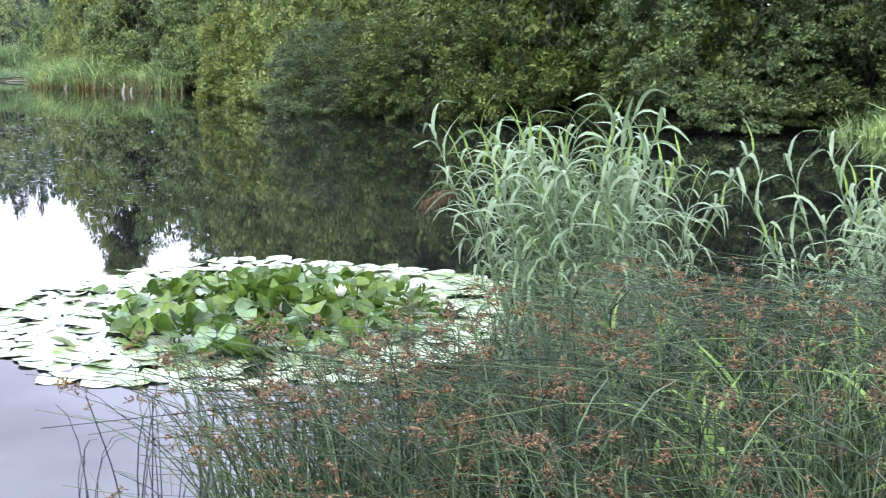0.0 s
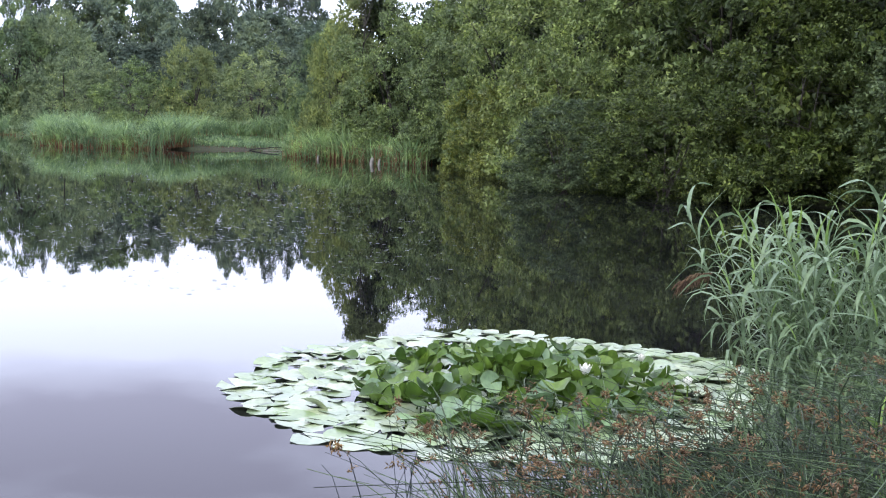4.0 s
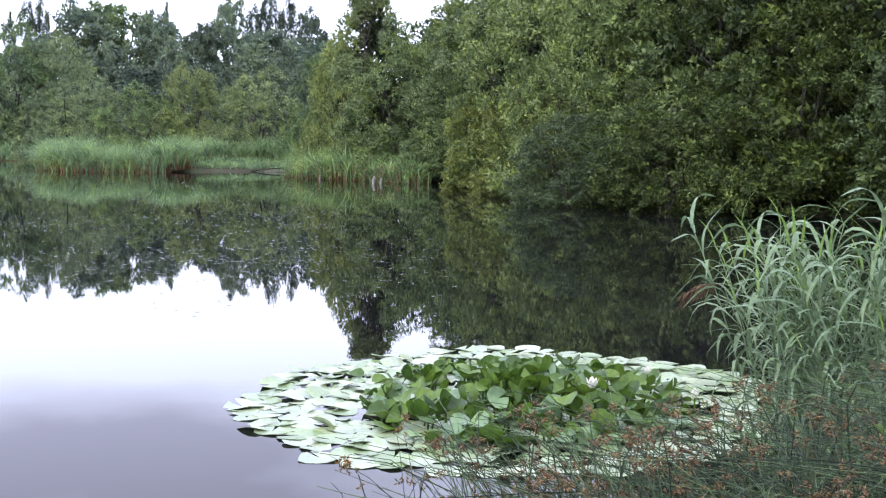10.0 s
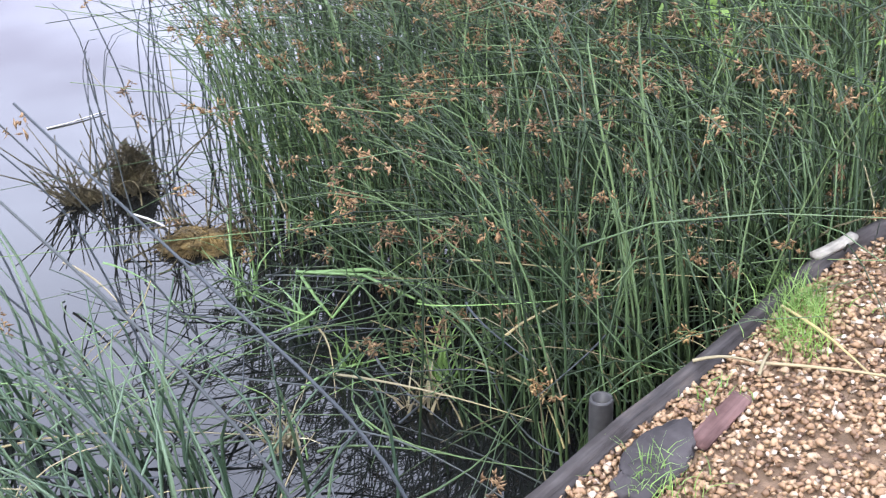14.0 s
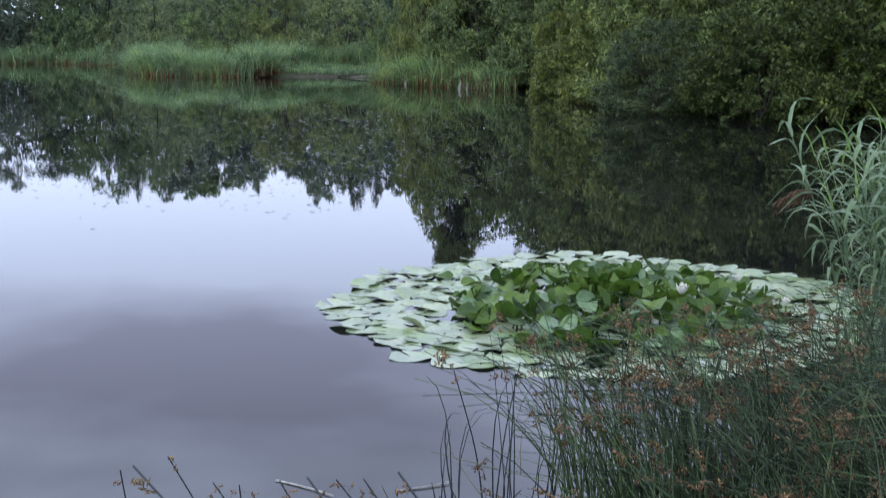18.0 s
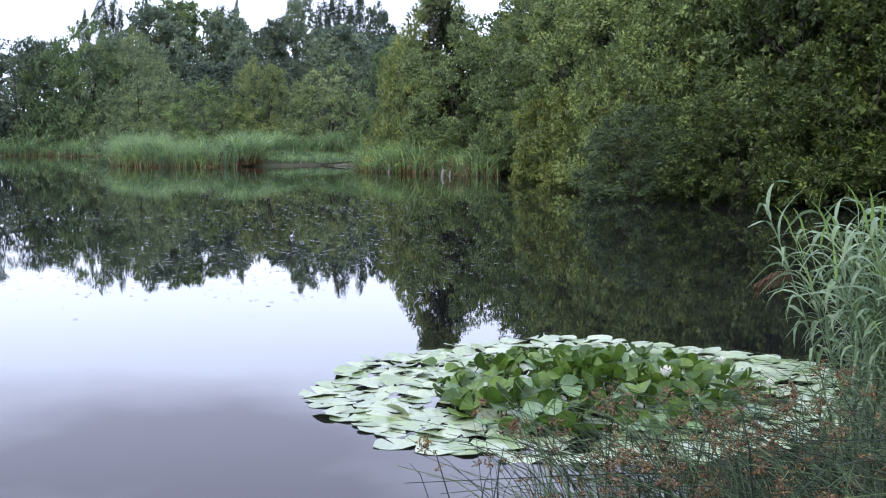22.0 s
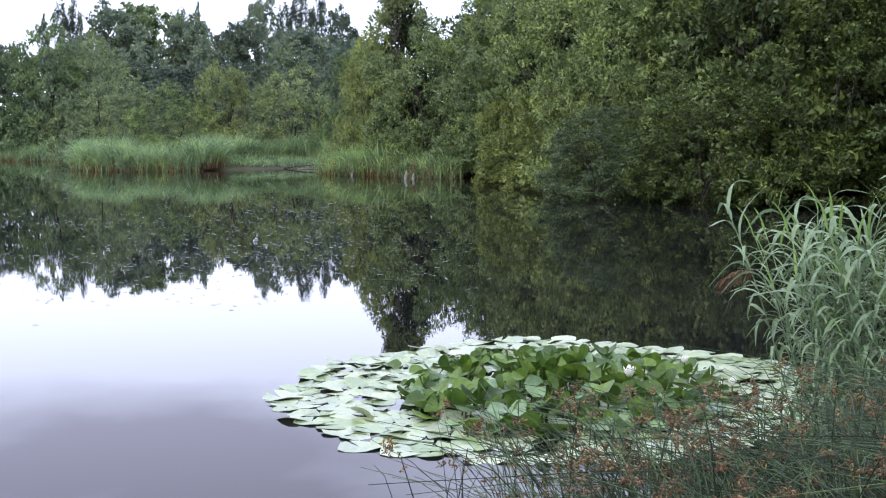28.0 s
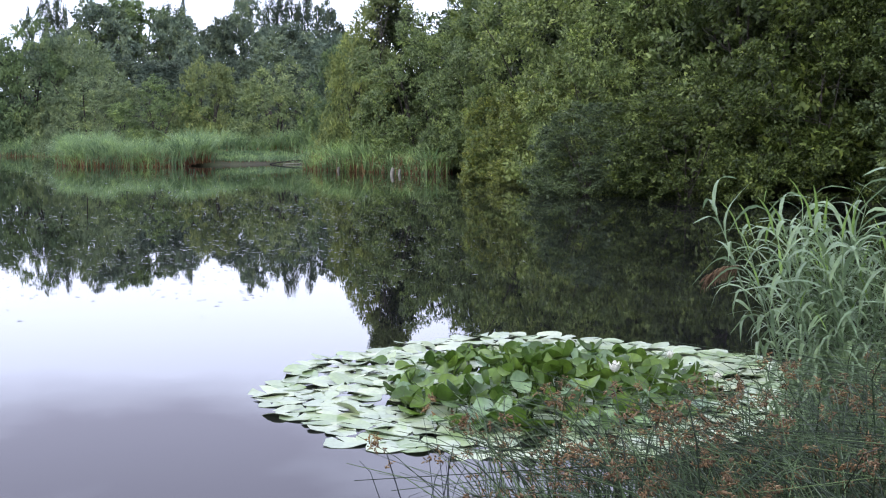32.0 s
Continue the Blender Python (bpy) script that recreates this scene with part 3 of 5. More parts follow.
    # far shore: bushes behind the reeds, then taller trees, then the poplars
    far = "bushes and trees behind the far reeds"
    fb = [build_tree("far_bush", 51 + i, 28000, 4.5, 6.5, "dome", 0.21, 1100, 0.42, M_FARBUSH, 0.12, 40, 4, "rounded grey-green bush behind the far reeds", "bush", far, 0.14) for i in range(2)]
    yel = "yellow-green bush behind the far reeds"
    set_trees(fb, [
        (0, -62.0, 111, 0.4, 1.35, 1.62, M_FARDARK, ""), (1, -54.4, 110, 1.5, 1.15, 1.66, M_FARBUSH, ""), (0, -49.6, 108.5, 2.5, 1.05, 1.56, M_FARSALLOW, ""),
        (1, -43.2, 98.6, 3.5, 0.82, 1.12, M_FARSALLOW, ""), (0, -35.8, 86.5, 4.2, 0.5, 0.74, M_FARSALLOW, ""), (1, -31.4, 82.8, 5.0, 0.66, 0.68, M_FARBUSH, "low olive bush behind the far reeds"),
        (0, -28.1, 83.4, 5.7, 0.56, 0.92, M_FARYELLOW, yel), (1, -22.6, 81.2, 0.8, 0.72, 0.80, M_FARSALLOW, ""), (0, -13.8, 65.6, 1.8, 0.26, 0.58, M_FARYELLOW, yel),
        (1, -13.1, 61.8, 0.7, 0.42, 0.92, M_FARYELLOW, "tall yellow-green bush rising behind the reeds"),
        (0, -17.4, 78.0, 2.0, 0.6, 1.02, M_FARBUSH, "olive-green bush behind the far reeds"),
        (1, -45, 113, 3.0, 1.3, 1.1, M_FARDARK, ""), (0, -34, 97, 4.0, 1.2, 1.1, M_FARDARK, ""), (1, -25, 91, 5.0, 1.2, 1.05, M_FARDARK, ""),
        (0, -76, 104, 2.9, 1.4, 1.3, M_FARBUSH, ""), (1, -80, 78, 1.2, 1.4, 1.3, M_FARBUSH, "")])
    ft = [build_tree("far_tree", 61 + i, 27000, 6.0, 14.0, "dome", 0.42, 900, 0.75, M_HAZE_LEAF, 0.3, 40, 1, "grey-green tree in the far wood, paled with painted haze", "tree", far, 0.16) for i in range(2)]
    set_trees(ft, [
        (0, -93.1, 216.2, 0.3, 1.41, 1.68, M_HAZE_LEAF, ""), (1, -89.7, 225.9, 1.2, 1.61, 1.87, M_FARBUSH, ""), (0, -79.8, 217.5, 2.3, 1.06, 1.54, M_HAZE_LEAF, ""), (1, -83.6, 252.3, 3.3, 1.03, 1.79, M_FARDARK, ""),
        (0, -78.3, 258.2, 4.4, 1.03, 2.06, M_HAZE_LEAF, ""), (1, -51.7, 190.8, 5.2, 1.20, 1.31, M_HAZE_LEAF, ""), (0, -61.4, 258.8, 0.9, 0.99, 1.87, M_FARDARK, ""), (1, -129.8, 243.0, 1.8, 0.99, 1.36, M_HAZE_LEAF, ""),
        (0, -136.6, 239.2, 2.7, 1.80, 1.26, M_HAZE_LEAF, ""), (1, -113.6, 236.4, 3.9, 1.31, 1.50, M_HAZE_LEAF, ""), (0, -161.5, 247.0, 5.9, 2.34, 1.32, M_FARDARK, ""), (1, -38.9, 182.4, 0.1, 1.27, 1.11, M_HAZE_LEAF, ""),
        (0, -98.8, 285.0, 3.0, 2.34, 1.68, M_HAZE_LEAF, ""), (1, -68.4, 281.2, 2.5, 2.13, 1.56, M_FARDARK, ""), (0, -16.1, 159.6, 3.6, 1.48, 1.28, M_FARDARK, ""), (1, -125.4, 285.0, 4.4, 2.34, 1.68, M_HAZE_LEAF, "")])
    birch = build_tree("birch", 71, 24000, 2.3, 10.0, "tree", 0.17, 700, 0.4, M_FARYELLOW, 0.11, 60, 2, "slender yellow-green birch rising above the reeds", "tree", "", 0.45)
    place_tree(birch, True, -12.0, 63.2, 0.0, 0.85, 0.98)
    place_tree(birch, False, -14.4, 72.0, 2.0, 0.8, 0.7)
    pop = [build_tree("poplar", 81 + i, 12000, 2.4, 22.0, "spire", 0.30, 150, 0.85, M_HAZE_LEAF, 0.35, 40, 3, "tall narrow poplar above the far tree line", "tree", "poplars on the skyline") for i in range(2)]
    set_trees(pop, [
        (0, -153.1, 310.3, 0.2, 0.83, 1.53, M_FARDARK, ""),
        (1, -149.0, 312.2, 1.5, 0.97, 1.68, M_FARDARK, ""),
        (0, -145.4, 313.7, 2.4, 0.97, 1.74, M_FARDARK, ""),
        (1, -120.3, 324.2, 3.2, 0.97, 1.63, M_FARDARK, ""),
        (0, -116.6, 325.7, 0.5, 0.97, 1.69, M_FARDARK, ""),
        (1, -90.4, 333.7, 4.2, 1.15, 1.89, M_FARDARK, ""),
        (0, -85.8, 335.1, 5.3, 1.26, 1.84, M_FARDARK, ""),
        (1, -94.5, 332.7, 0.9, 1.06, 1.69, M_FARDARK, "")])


build_woods()


# ---- blades: strips with a fold, used for reeds and grass ----
def blades(rng, base, height, lean, width, k=4, droop=0.35):
    """Many upright tapering blades in one mesh: base (n, 3), height (n), lean (n, 2)."""
    n = len(base)
    s = np.linspace(0, 1, k)
    x = base[:, None, 0] + lean[:, 0:1] * s ** 2 * height[:, None]
    y = base[:, None, 1] + lean[:, 1:2] * s ** 2 * height[:, None]
    z = base[:, None, 2] + height[:, None] * (s - droop * np.hypot(lean[:, 0:1], lean[:, 1:2]) * s ** 3)
    c = np.stack([x, y, z], -1)
    a = rng.uniform(0, np.pi, n)
    side = np.stack([np.cos(a), np.sin(a), np.zeros(n)], -1)[:, None] * (width[:, None] * np.clip(1.05 - s ** 1.5, 0.04, 1))[..., None] * 0.5
    v = np.stack([c - side, c + side], 2)
    idx = np.arange(n * k * 2).reshape(n, k, 2)
    q = np.stack([idx[:, :-1, 0], idx[:, :-1, 1], idx[:, 1:, 1], idx[:, 1:, 0]], -1)
    return v.reshape(-1, 3), q.reshape(-1, 4)


def reed_bed(name, seed, line, depth, n, h, mat, label, dry=0.45):
    """A strip of reeds along a stretch of shore: green blades above, dry stems at the foot."""
    rng = np.random.default_rng(seed)
    line = np.array(line, float)
    seg = np.linalg.norm(np.diff(line, axis=0), axis=1)
    cum = np.concatenate([[0], np.cumsum(seg)])
    u = rng.uniform(0, cum[-1], n)
    x, y = np.interp(u, cum, line[:, 0]), np.interp(u, cum, line[:, 1])
    back = rng.uniform(0, 1, n) ** 1.3 * depth
    nor = np.stack([x, y], -1) / np.hypot(x, y)[:, None]
    x, y = x + nor[:, 0] * back + rng.normal(0, 0.25, n), y + nor[:, 1] * back + rng.normal(0, 0.25, n)
    z = np.maximum(ground_height(x, y), -0.25)
    wave = 0.95 + 0.16 * np.sin(u * 0.9 + seed) + 0.13 * np.sin(u * 2.3 + seed * 2) + 0.08 * np.sin(u * 5.1 + seed)
    hh = h * wave * rng.uniform(0.4, 1.1, n)
    e = group_at(name, float(line[0, 0]), float(line[0, 1]), 0, label, "reeds")
    tagged(e, kind="stuff")
    o = np.array([line[0, 0], line[0, 1], 0])
    lean = rng.normal(0, 0.75, (n, 2)) + [0.06, 0]
    lift = rng.uniform(0.0, 0.35, n) * hh
    v, q = blades(rng, np.stack([x, y, z + lift], -1) - o, hh - lift, lean, rng.uniform(0.03, 0.075, n), 4)
    part("blades", mesh_np("blades", v, q, mat), e)
    m = int(n * dry)
    pick = rng.choice(n, m, replace=False, p=(np.exp(-back / 0.8) / np.exp(-back / 0.8).sum()))
    v, q = blades(rng, np.stack([x, y, z], -1)[pick] - o, rng.uniform(0.35, 0.75 + 0.45 * dry, m) * min(1.0, h / 1.5), rng.normal(0, 0.12, (m, 2)), rng.uniform(0.03, 0.07, m), 3)
    part("dry_stems", mesh_np("dry_stems", v, q, M_REEDDRY), e, "brown dry reed stems at the waterline")


def build_far_reeds():
    reed_bed("reed_bed", 1, [(-33.4, 73), (-32.2, 69.2), (-27, 66), (-24.2, 66.2), (-23.4, 68.6)], 5.0, 11000, 1.85, M_REEDFAR, "bed of tall green reeds, brown at the foot, on the far shore")
    reed_bed("reed_bed", 2, [(-25.5, 74.5), (-21, 77), (-17.6, 75), (-15.5, 69.5), (-14.6, 64)], 4.0, 8000, 1.8, M_REEDFAR, "pale green reeds round the far bay", 0.06)
    reed_bed("reed_bed", 6, [(-23.0, 69.6), (-18.6, 72.0), (-15.9, 70.0)], 6.0, 4500, 0.35, M_REEDFAR, "low mat of green weed and mud in the far bay", 0.05)
    reed_bed("reed_bed", 3, [(-15, 60.5), (-13.4, 57.6), (-10, 54.6), (-8.8, 53), (-7.7, 51.9)], 3.0, 9500, 1.7, M_REEDFAR, "grey-green reeds with rust-brown stems beside the willows", 0.95)
    reed_bed("reed_bed", 4, [(-66, 98), (-56, 104), (-47, 99), (-42, 92), (-38, 84), (-35, 76.5)], 5.0, 10000, 2.2, M_REEDFAR, "distant bed of green reeds along the far bank")
    reed_bed("reed_bed", 5, [(10.1, 25.8), (11.9, 24.5), (13.6, 21.5)], 2.0, 2400, 1.15, M_REEDFAR, "pale green sedge in a cove beside the bushes", 0.06)


build_far_reeds()


# ---- water lilies ----
def pad_mesh(rng, r, cup, wave, notch=0.28, seg=14):
    """A lily pad: a notched round leaf with an uneven, slightly lifted rim."""
    a = np.linspace(notch / 2, 2 * np.pi - notch / 2, seg)
    verts, ph = [(0, 0, 0)], rng.uniform(0, 6.3, 3)
    for f in (0.55, 1.0):
        rad = r * f * (1 + 0.08 * np.sin(3 * a + ph[0]) * f + 0.035 * np.sin(8 * a + ph[1]))
        z = np.maximum(cup * f ** 2 * r + wave * r * f ** 2 * np.sin(2 * a + ph[2]) + 0.008 * r * np.sin(7 * a + ph[1]) * f, -0.25 * r if notch > 0.3 else -0.001)
        verts += list(zip(rad * np.cos(a), rad * np.sin(a), z))
    tri = [(0, 1 + i, 2 + i) for i in range(seg - 1)]
    for i in range(seg - 1):
        p, q = 1 + i, 1 + seg + i
        tri += [(p, q, q + 1), (p, q + 1, p + 1)]
    n = len(verts)
    rim = verts[1 + seg:]
    low = [(x * 0.99, y * 0.99, z - 0.0025) for x, y, z in rim]
    skirt = []
    for i in range(seg - 1):
        skirt += [(n + i, n + seg + i, n + seg + i + 1), (n + i, n + seg + i + 1, n + i + 1)]
    return np.array(verts + rim + low), np.array(tri + skirt)


BED_C, BED_A, BED_B = np.array([-0.57, 8.64]), 1.9, 2.15
BED = np.array([(-2.5, 7.98), (-2.47, 8.6), (-2.45, 9.45), (-2.09, 9.88), (-1.75, 10.34), (-0.91, 10.84), (-0.44, 10.72), (0.09, 10.44), (0.81, 10.13), (1.34, 9.43),
                (1.32, 8.5), (1.13, 7.7), (0.56, 6.97), (0.1, 6.6), (-0.49, 6.48), (-0.88, 6.48), (-1.36, 6.59), (-1.71, 6.73), (-1.91, 7.18), (-2.19, 7.36)])


def in_bed(x, y, inset):
    """Whether a place lies inside the lily bed, at least inset from its rim."""
    a, b = BED, np.roll(BED, -1, 0)
    inside, near = False, 9.0
    for (ax, ay), (bx, by) in zip(a, b):
        if (ay > y) != (by > y) and x < (bx - ax) * (y - ay) / (by - ay) + ax:
            inside = not inside
        ex, ey = bx - ax, by - ay
        t = min(1.0, max(0.0, ((x - ax) * ex + (y - ay) * ey) / (ex * ex + ey * ey)))
        near = min(near, math.hypot(x - ax - t * ex, y - ay - t * ey))
    return inside and near > inset


def build_lilies():
    rng = np.random.default_rng(5)
    bed = group_at("water_lily_bed", BED_C[0], BED_C[1], 0, "large round bed of water lilies with floating and raised leaves", "water lily")
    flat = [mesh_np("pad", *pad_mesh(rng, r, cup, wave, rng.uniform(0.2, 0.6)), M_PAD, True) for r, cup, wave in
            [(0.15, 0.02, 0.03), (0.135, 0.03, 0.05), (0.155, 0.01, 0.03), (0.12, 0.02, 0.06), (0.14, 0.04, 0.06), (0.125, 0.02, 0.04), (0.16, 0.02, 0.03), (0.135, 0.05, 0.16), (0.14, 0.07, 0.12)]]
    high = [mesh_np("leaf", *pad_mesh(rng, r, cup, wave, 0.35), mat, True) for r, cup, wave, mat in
            [(0.105, 0.3, 0.16, M_PADUP), (0.1, 0.45, 0.16, M_PADUP), (0.105, 0.12, 0.2, M_PADSHEEN), (0.1, 0.6, 0.3, M_PADUP), (0.1, 0.4, 0.36, M_PADUP), (0.105, -0.14, 0.2, M_PADUP), (0.095, 0.3, 0.14, M_PADSHEEN), (0.095, 0.7, 0.36, M_PADUP)]]
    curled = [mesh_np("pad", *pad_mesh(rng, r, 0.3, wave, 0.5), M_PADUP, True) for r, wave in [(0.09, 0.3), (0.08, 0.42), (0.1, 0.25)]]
    spots = []
    tries = 0
    while len(spots) < 640 and tries < 60000:
        tries += 1
        p = rng.uniform(-1.08, 1.08, 2)
        q = np.array([p[0] * BED_A, p[1] * BED_B])
        if not in_bed(q[0] + BED_C[0], q[1] + BED_C[1], 0.11):
            continue
        rr = math.hypot(*p)
        gap = 0.155 if rr > 0.8 else 0.12
        if all((q[0] - s[0]) ** 2 + (q[1] - s[1]) ** 2 > gap * gap for s in spots):
            spots.append((q[0], q[1], rr))
    stems = []
    for i, (x, y, rr) in enumerate(spots):
        core = math.hypot((x + 0.2) / 1.1, (y + 0.3) / 1.4)
        if core < 0.8 and rng.random() < 0.3:
            continue
        tip = rng.random() < (0.3 if rr < 0.8 else 0.06)
        tilt = rng.uniform(0.08, 0.26) if tip else 0.008
        m = Matrix.Translation((x, y, (0.006 + 0.06 * tilt if tip else 0.0025) + 0.003 * rng.random())) @ Euler((rng.normal(0, tilt), rng.normal(0, tilt), rng.uniform(0, 6.3))).to_matrix().to_4x4() @ Matrix.Scale(rng.uniform(0.7, 1.0) * (0.78 if tip else 1.0), 4)
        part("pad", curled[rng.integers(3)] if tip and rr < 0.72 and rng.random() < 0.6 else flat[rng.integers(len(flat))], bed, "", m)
    for i in range(295):
        a, r = rng.uniform(0, 6.283), rng.random() ** 0.6
        x, y = 1.08 * r * math.cos(a) + 0.05, 1.35 * r * math.sin(a) - 0.26
        z = 0.03 + 0.2 * (1 - r ** 2) * rng.random() ** 0.7
        tilt = (rng.uniform(0.3, 1.1) if rng.random() < 0.75 else rng.uniform(0.05, 0.3)) * (1.1 - 0.6 * r ** 2)
        m = Matrix.Translation((x, y, z)) @ Matrix.Rotation(rng.uniform(0, 6.283), 4, "Z") @ Matrix.Rotation(tilt * 1.15, 4, "X") @ Matrix.Rotation(rng.uniform(0, 6.283), 4, "Z") @ Matrix.Scale(rng.uniform(0.6, 0.95), 4)
        part("raised_leaf", high[rng.integers(len(high))], bed, "glossy green lily leaf standing above the water" if i == 0 else "", m)
        stems.append([(x + rng.normal(0, 0.05), y + rng.normal(0, 0.05), -0.15), (x + rng.normal(0, 0.02), y, z * 0.5), (x, y, z)])
    v, q = tubes(np.array(stems), np.full((len(stems), 3), 0.006), 4)
    tagged(part("stalk_tangle", mesh_np("stalk_tangle", v, q, M_PADUP, True), bed, "green leaf stalks rising from the water"), kind="stuff")
    # flowers
    for x, y, z, s in [(-0.05, 8.0, 0.2, 1.0), (0.62, 8.3, 0.1, 0.8), (0.34, 9.1, 0.1, 0.75)]:
        fl = group_at("lily_flower", x, y, z, "white water lily flower half open among the leaves", "flower", "water lily flowers")
        pts = np.linspace(0, 1, 5)
        pet_v = []
        for sgn in (-1, 0, 1):
            wv = 0.018 * np.sin(np.pi * np.clip(pts * 0.9 + 0.08, 0, 1)) * sgn
            pet_v += list(zip(0.01 + 0.055 * pts, wv, 0.05 * pts ** 1.5 + 0.006 * abs(sgn)))
        pf = [(i, i + 1, i + 6, i + 5) for r in (0, 5) for i in range(r, r + 4)]
        pet = mesh_np("petal", np.array(pet_v) * s, pf, M_PETAL, True)
        for ring, count, lift in ((0, 7, 0.35), (1, 6, 0.8)):
            for k in range(count):
                part("petal", pet, fl, "", Matrix.Rotation(k * 6.283 / count + ring * 0.4, 4, "Z") @ Matrix.Rotation(-lift, 4, "Y"))
        v, q = tubes([[(0, 0, -z - 0.1), (0, 0, -z * 0.4), (0, 0, 0.01)]], [[0.006, 0.006, 0.008]], 5)
        part("stalk", mesh_np("stalk", v, q, M_PADUP, True), fl)


build_lilies()


# ---- reeds by the lily bed ----
def reed_leaf(rng, length, width, rise, fall, turn_at=0.42):
    """A reed leaf that rises from its stem, bends over and hangs, with a folded midrib."""
    k = 9
    s = np.linspace(0, 1, k)
    ang = rise - (rise + fall) / (1 + np.exp(-(s - turn_at) * 9))
    step = length / (k - 1)
    x = np.concatenate([[0], np.cumsum(np.cos(ang[:-1]) * step)])
    z = np.concatenate([[0], np.cumsum(np.sin(ang[:-1]) * step)])
    sway = 0.06 * length * np.sin(s * 2.5 + rng.uniform(0, 6)) * s
    w = width * 0.5 * np.clip(np.minimum(0.4 + s * 3, 1.2 * (1 - s) ** 0.6), 0.03, 1)
    twist = rng.normal(0, 1.0) * s
    v = []
    for i in range(k):
        c, t = math.cos(twist[i]), math.sin(twist[i])
        v += [(x[i], sway[i] - w[i] * c, z[i] - w[i] * t + w[i] * 0.3), (x[i], sway[i], z[i]), (x[i], sway[i] + w[i] * c, z[i] + w[i] * t + w[i] * 0.3)]
    f = []
    for i in range(k - 1):
        a = 3 * i
        f += [(a, a + 1, a + 4, a + 3), (a + 1, a + 2, a + 5, a + 4)]
    return np.array(v), np.array(f)


def build_reeds():
    rng = np.random.default_rng(8)
    leaves = {True: [], False: []}
    for i in range(12):
        g = reed_leaf(rng, rng.uniform(0.22, 0.4), rng.uniform(0.017, 0.028), rng.uniform(0.7, 1.25), rng.uniform(0.9, 1.7) if i % 5 < 4 else rng.uniform(-0.2, 0.5), rng.uniform(0.25, 0.55))
        leaves[True].append(mesh_np("leaf", *g, M_REED, True))
        leaves[False].append(mesh_np("leaf", *g, M_REEDY, True))
    top = [mesh_np("leaf", *reed_leaf(rng, 0.2, 0.016, 1.35, -0.8), M_REEDY, True), mesh_np("leaf", *reed_leaf(rng, 0.34, 0.024, 1.25, 0.3), M_REED, True)]
    protos = []
    for i in range(9):
        grey = i < 6
        H = rng.uniform(1.0, 1.32) if grey else rng.uniform(0.75, 1.0)
        e = group_at("reed", 0, 0, 0, "grey-green common reed with long drooping leaves" if grey else "fresh yellow-green reed with broad blades", "reed", "reeds beside the lily bed")
        bend = rng.normal(0, 0.14, 2)
        s = np.linspace(0, 1, 9)
        path = np.stack([bend[0] * s ** 2 * H, bend[1] * s ** 2 * H, H * s * 1.0 - 0.25 * (1 - s)], -1)
        v, q = tubes(path[None], (0.0055 * (1 - 0.6 * s))[None], 5)
        part("stem", mesh_np("stem", v, q, M_REED if grey else M_REEDY, True), e)
        count, turn = int(rng.integers(16, 20)), rng.uniform(0, 6.3)
        for k in range(count):
            f = 0.3 + 0.69 * (k + 0.5) / count
            p = [float(np.interp(f, s, path[:, j])) for j in range(3)]
            me = leaves[grey][rng.integers(12) if f < 0.72 or rng.random() < 0.4 else (3, 4, 8, 9)[rng.integers(4)]]
            m = Matrix.Translation(p) @ Matrix.Rotation(turn + k * math.pi + rng.normal(0, 0.55), 4, "Z") @ Matrix.Rotation(rng.normal(0, 0.2) - 0.25 * (f - 0.5), 4, "Y") @ Matrix.Scale(rng.uniform(0.75, 1.15), 4)
            part("leaf", me, e, "", m)
        part("leaf", top[0 if not grey else rng.integers(2)], e, "", Matrix.Translation(path[-1] - np.array([0, 0, 0.02])) @ Matrix.Rotation(rng.uniform(0, 6.3), 4, "Z"))
        protos.append(e)
    spots = []
    for cx, cy, rx, ry, n, grey, hs in [(1.32, 6.5, 0.5, 0.5, 72, True, 1.06), (1.04, 6.45, 0.18, 0.35, 22, True, 0.96), (2.75, 5.9, 0.5, 0.55, 34, True, 0.98), (1.5, 4.3, 0.5, 0.45, 12, False, 0.92), (1.85, 3.75, 0.5, 0.4, 13, False, 0.9), (1.2, 3.6, 0.25, 0.3, 5, False, 0.85), (3.3, 5.0, 0.6, 0.6, 10, False, 1.0)]:
        for _ in range(n):
            a, r = rng.uniform(0, 6.283), math.sqrt(rng.random())
            spots.append((cx + rx * r * math.cos(a), cy + ry * r * math.sin(a), grey, hs * rng.uniform(0.82, 1.08)))
    first = set()
    for x, y, grey, s in spots:
        k = int(rng.integers(0, 6)) if grey else int(rng.integers(6, 9))
        m = Matrix.Translation((x, y, -0.02)) @ Euler((rng.normal(0, 0.07), rng.normal(-0.05, 0.08), 0)).to_matrix().to_4x4() @ Matrix.Rotation(rng.uniform(0, 6.283), 4, "Z") @ Matrix.Scale(s, 4)
        if k in first:
            copy_thing(protos[k], m @ Matrix.Scale(1 / protos[k].scale[0], 4))
        else:
            protos[k].matrix_basis = m
            first.add(k)
    # one drooping purple-brown plume that hangs out over the water
    pl = group_at("reed_plume", 1.1, 6.45, 0, "reed with a drooping reddish-brown plume over the water", "reed", "reeds beside the lily bed")
    s = np.linspace(0, 1, 14)
    knot = np.array([(0, 0, -0.1), (-0.1, 0.03, 0.62), (-0.3, 0.05, 0.98), (-0.44, 0.06, 1.07), (-0.57, 0.07, 1.09), (-0.68, 0.08, 0.99)])
    path = np.stack([np.interp(s, [0, 0.45, 0.72, 0.82, 0.91, 1.0], knot[:, j]) for j in range(3)], -1)
    path[1:-1] = (path[:-2] + path[1:-1] * 2 + path[2:]) / 4
    v, q = tubes(path[None], (0.004 * (1 - 0.6 * s))[None], 5)
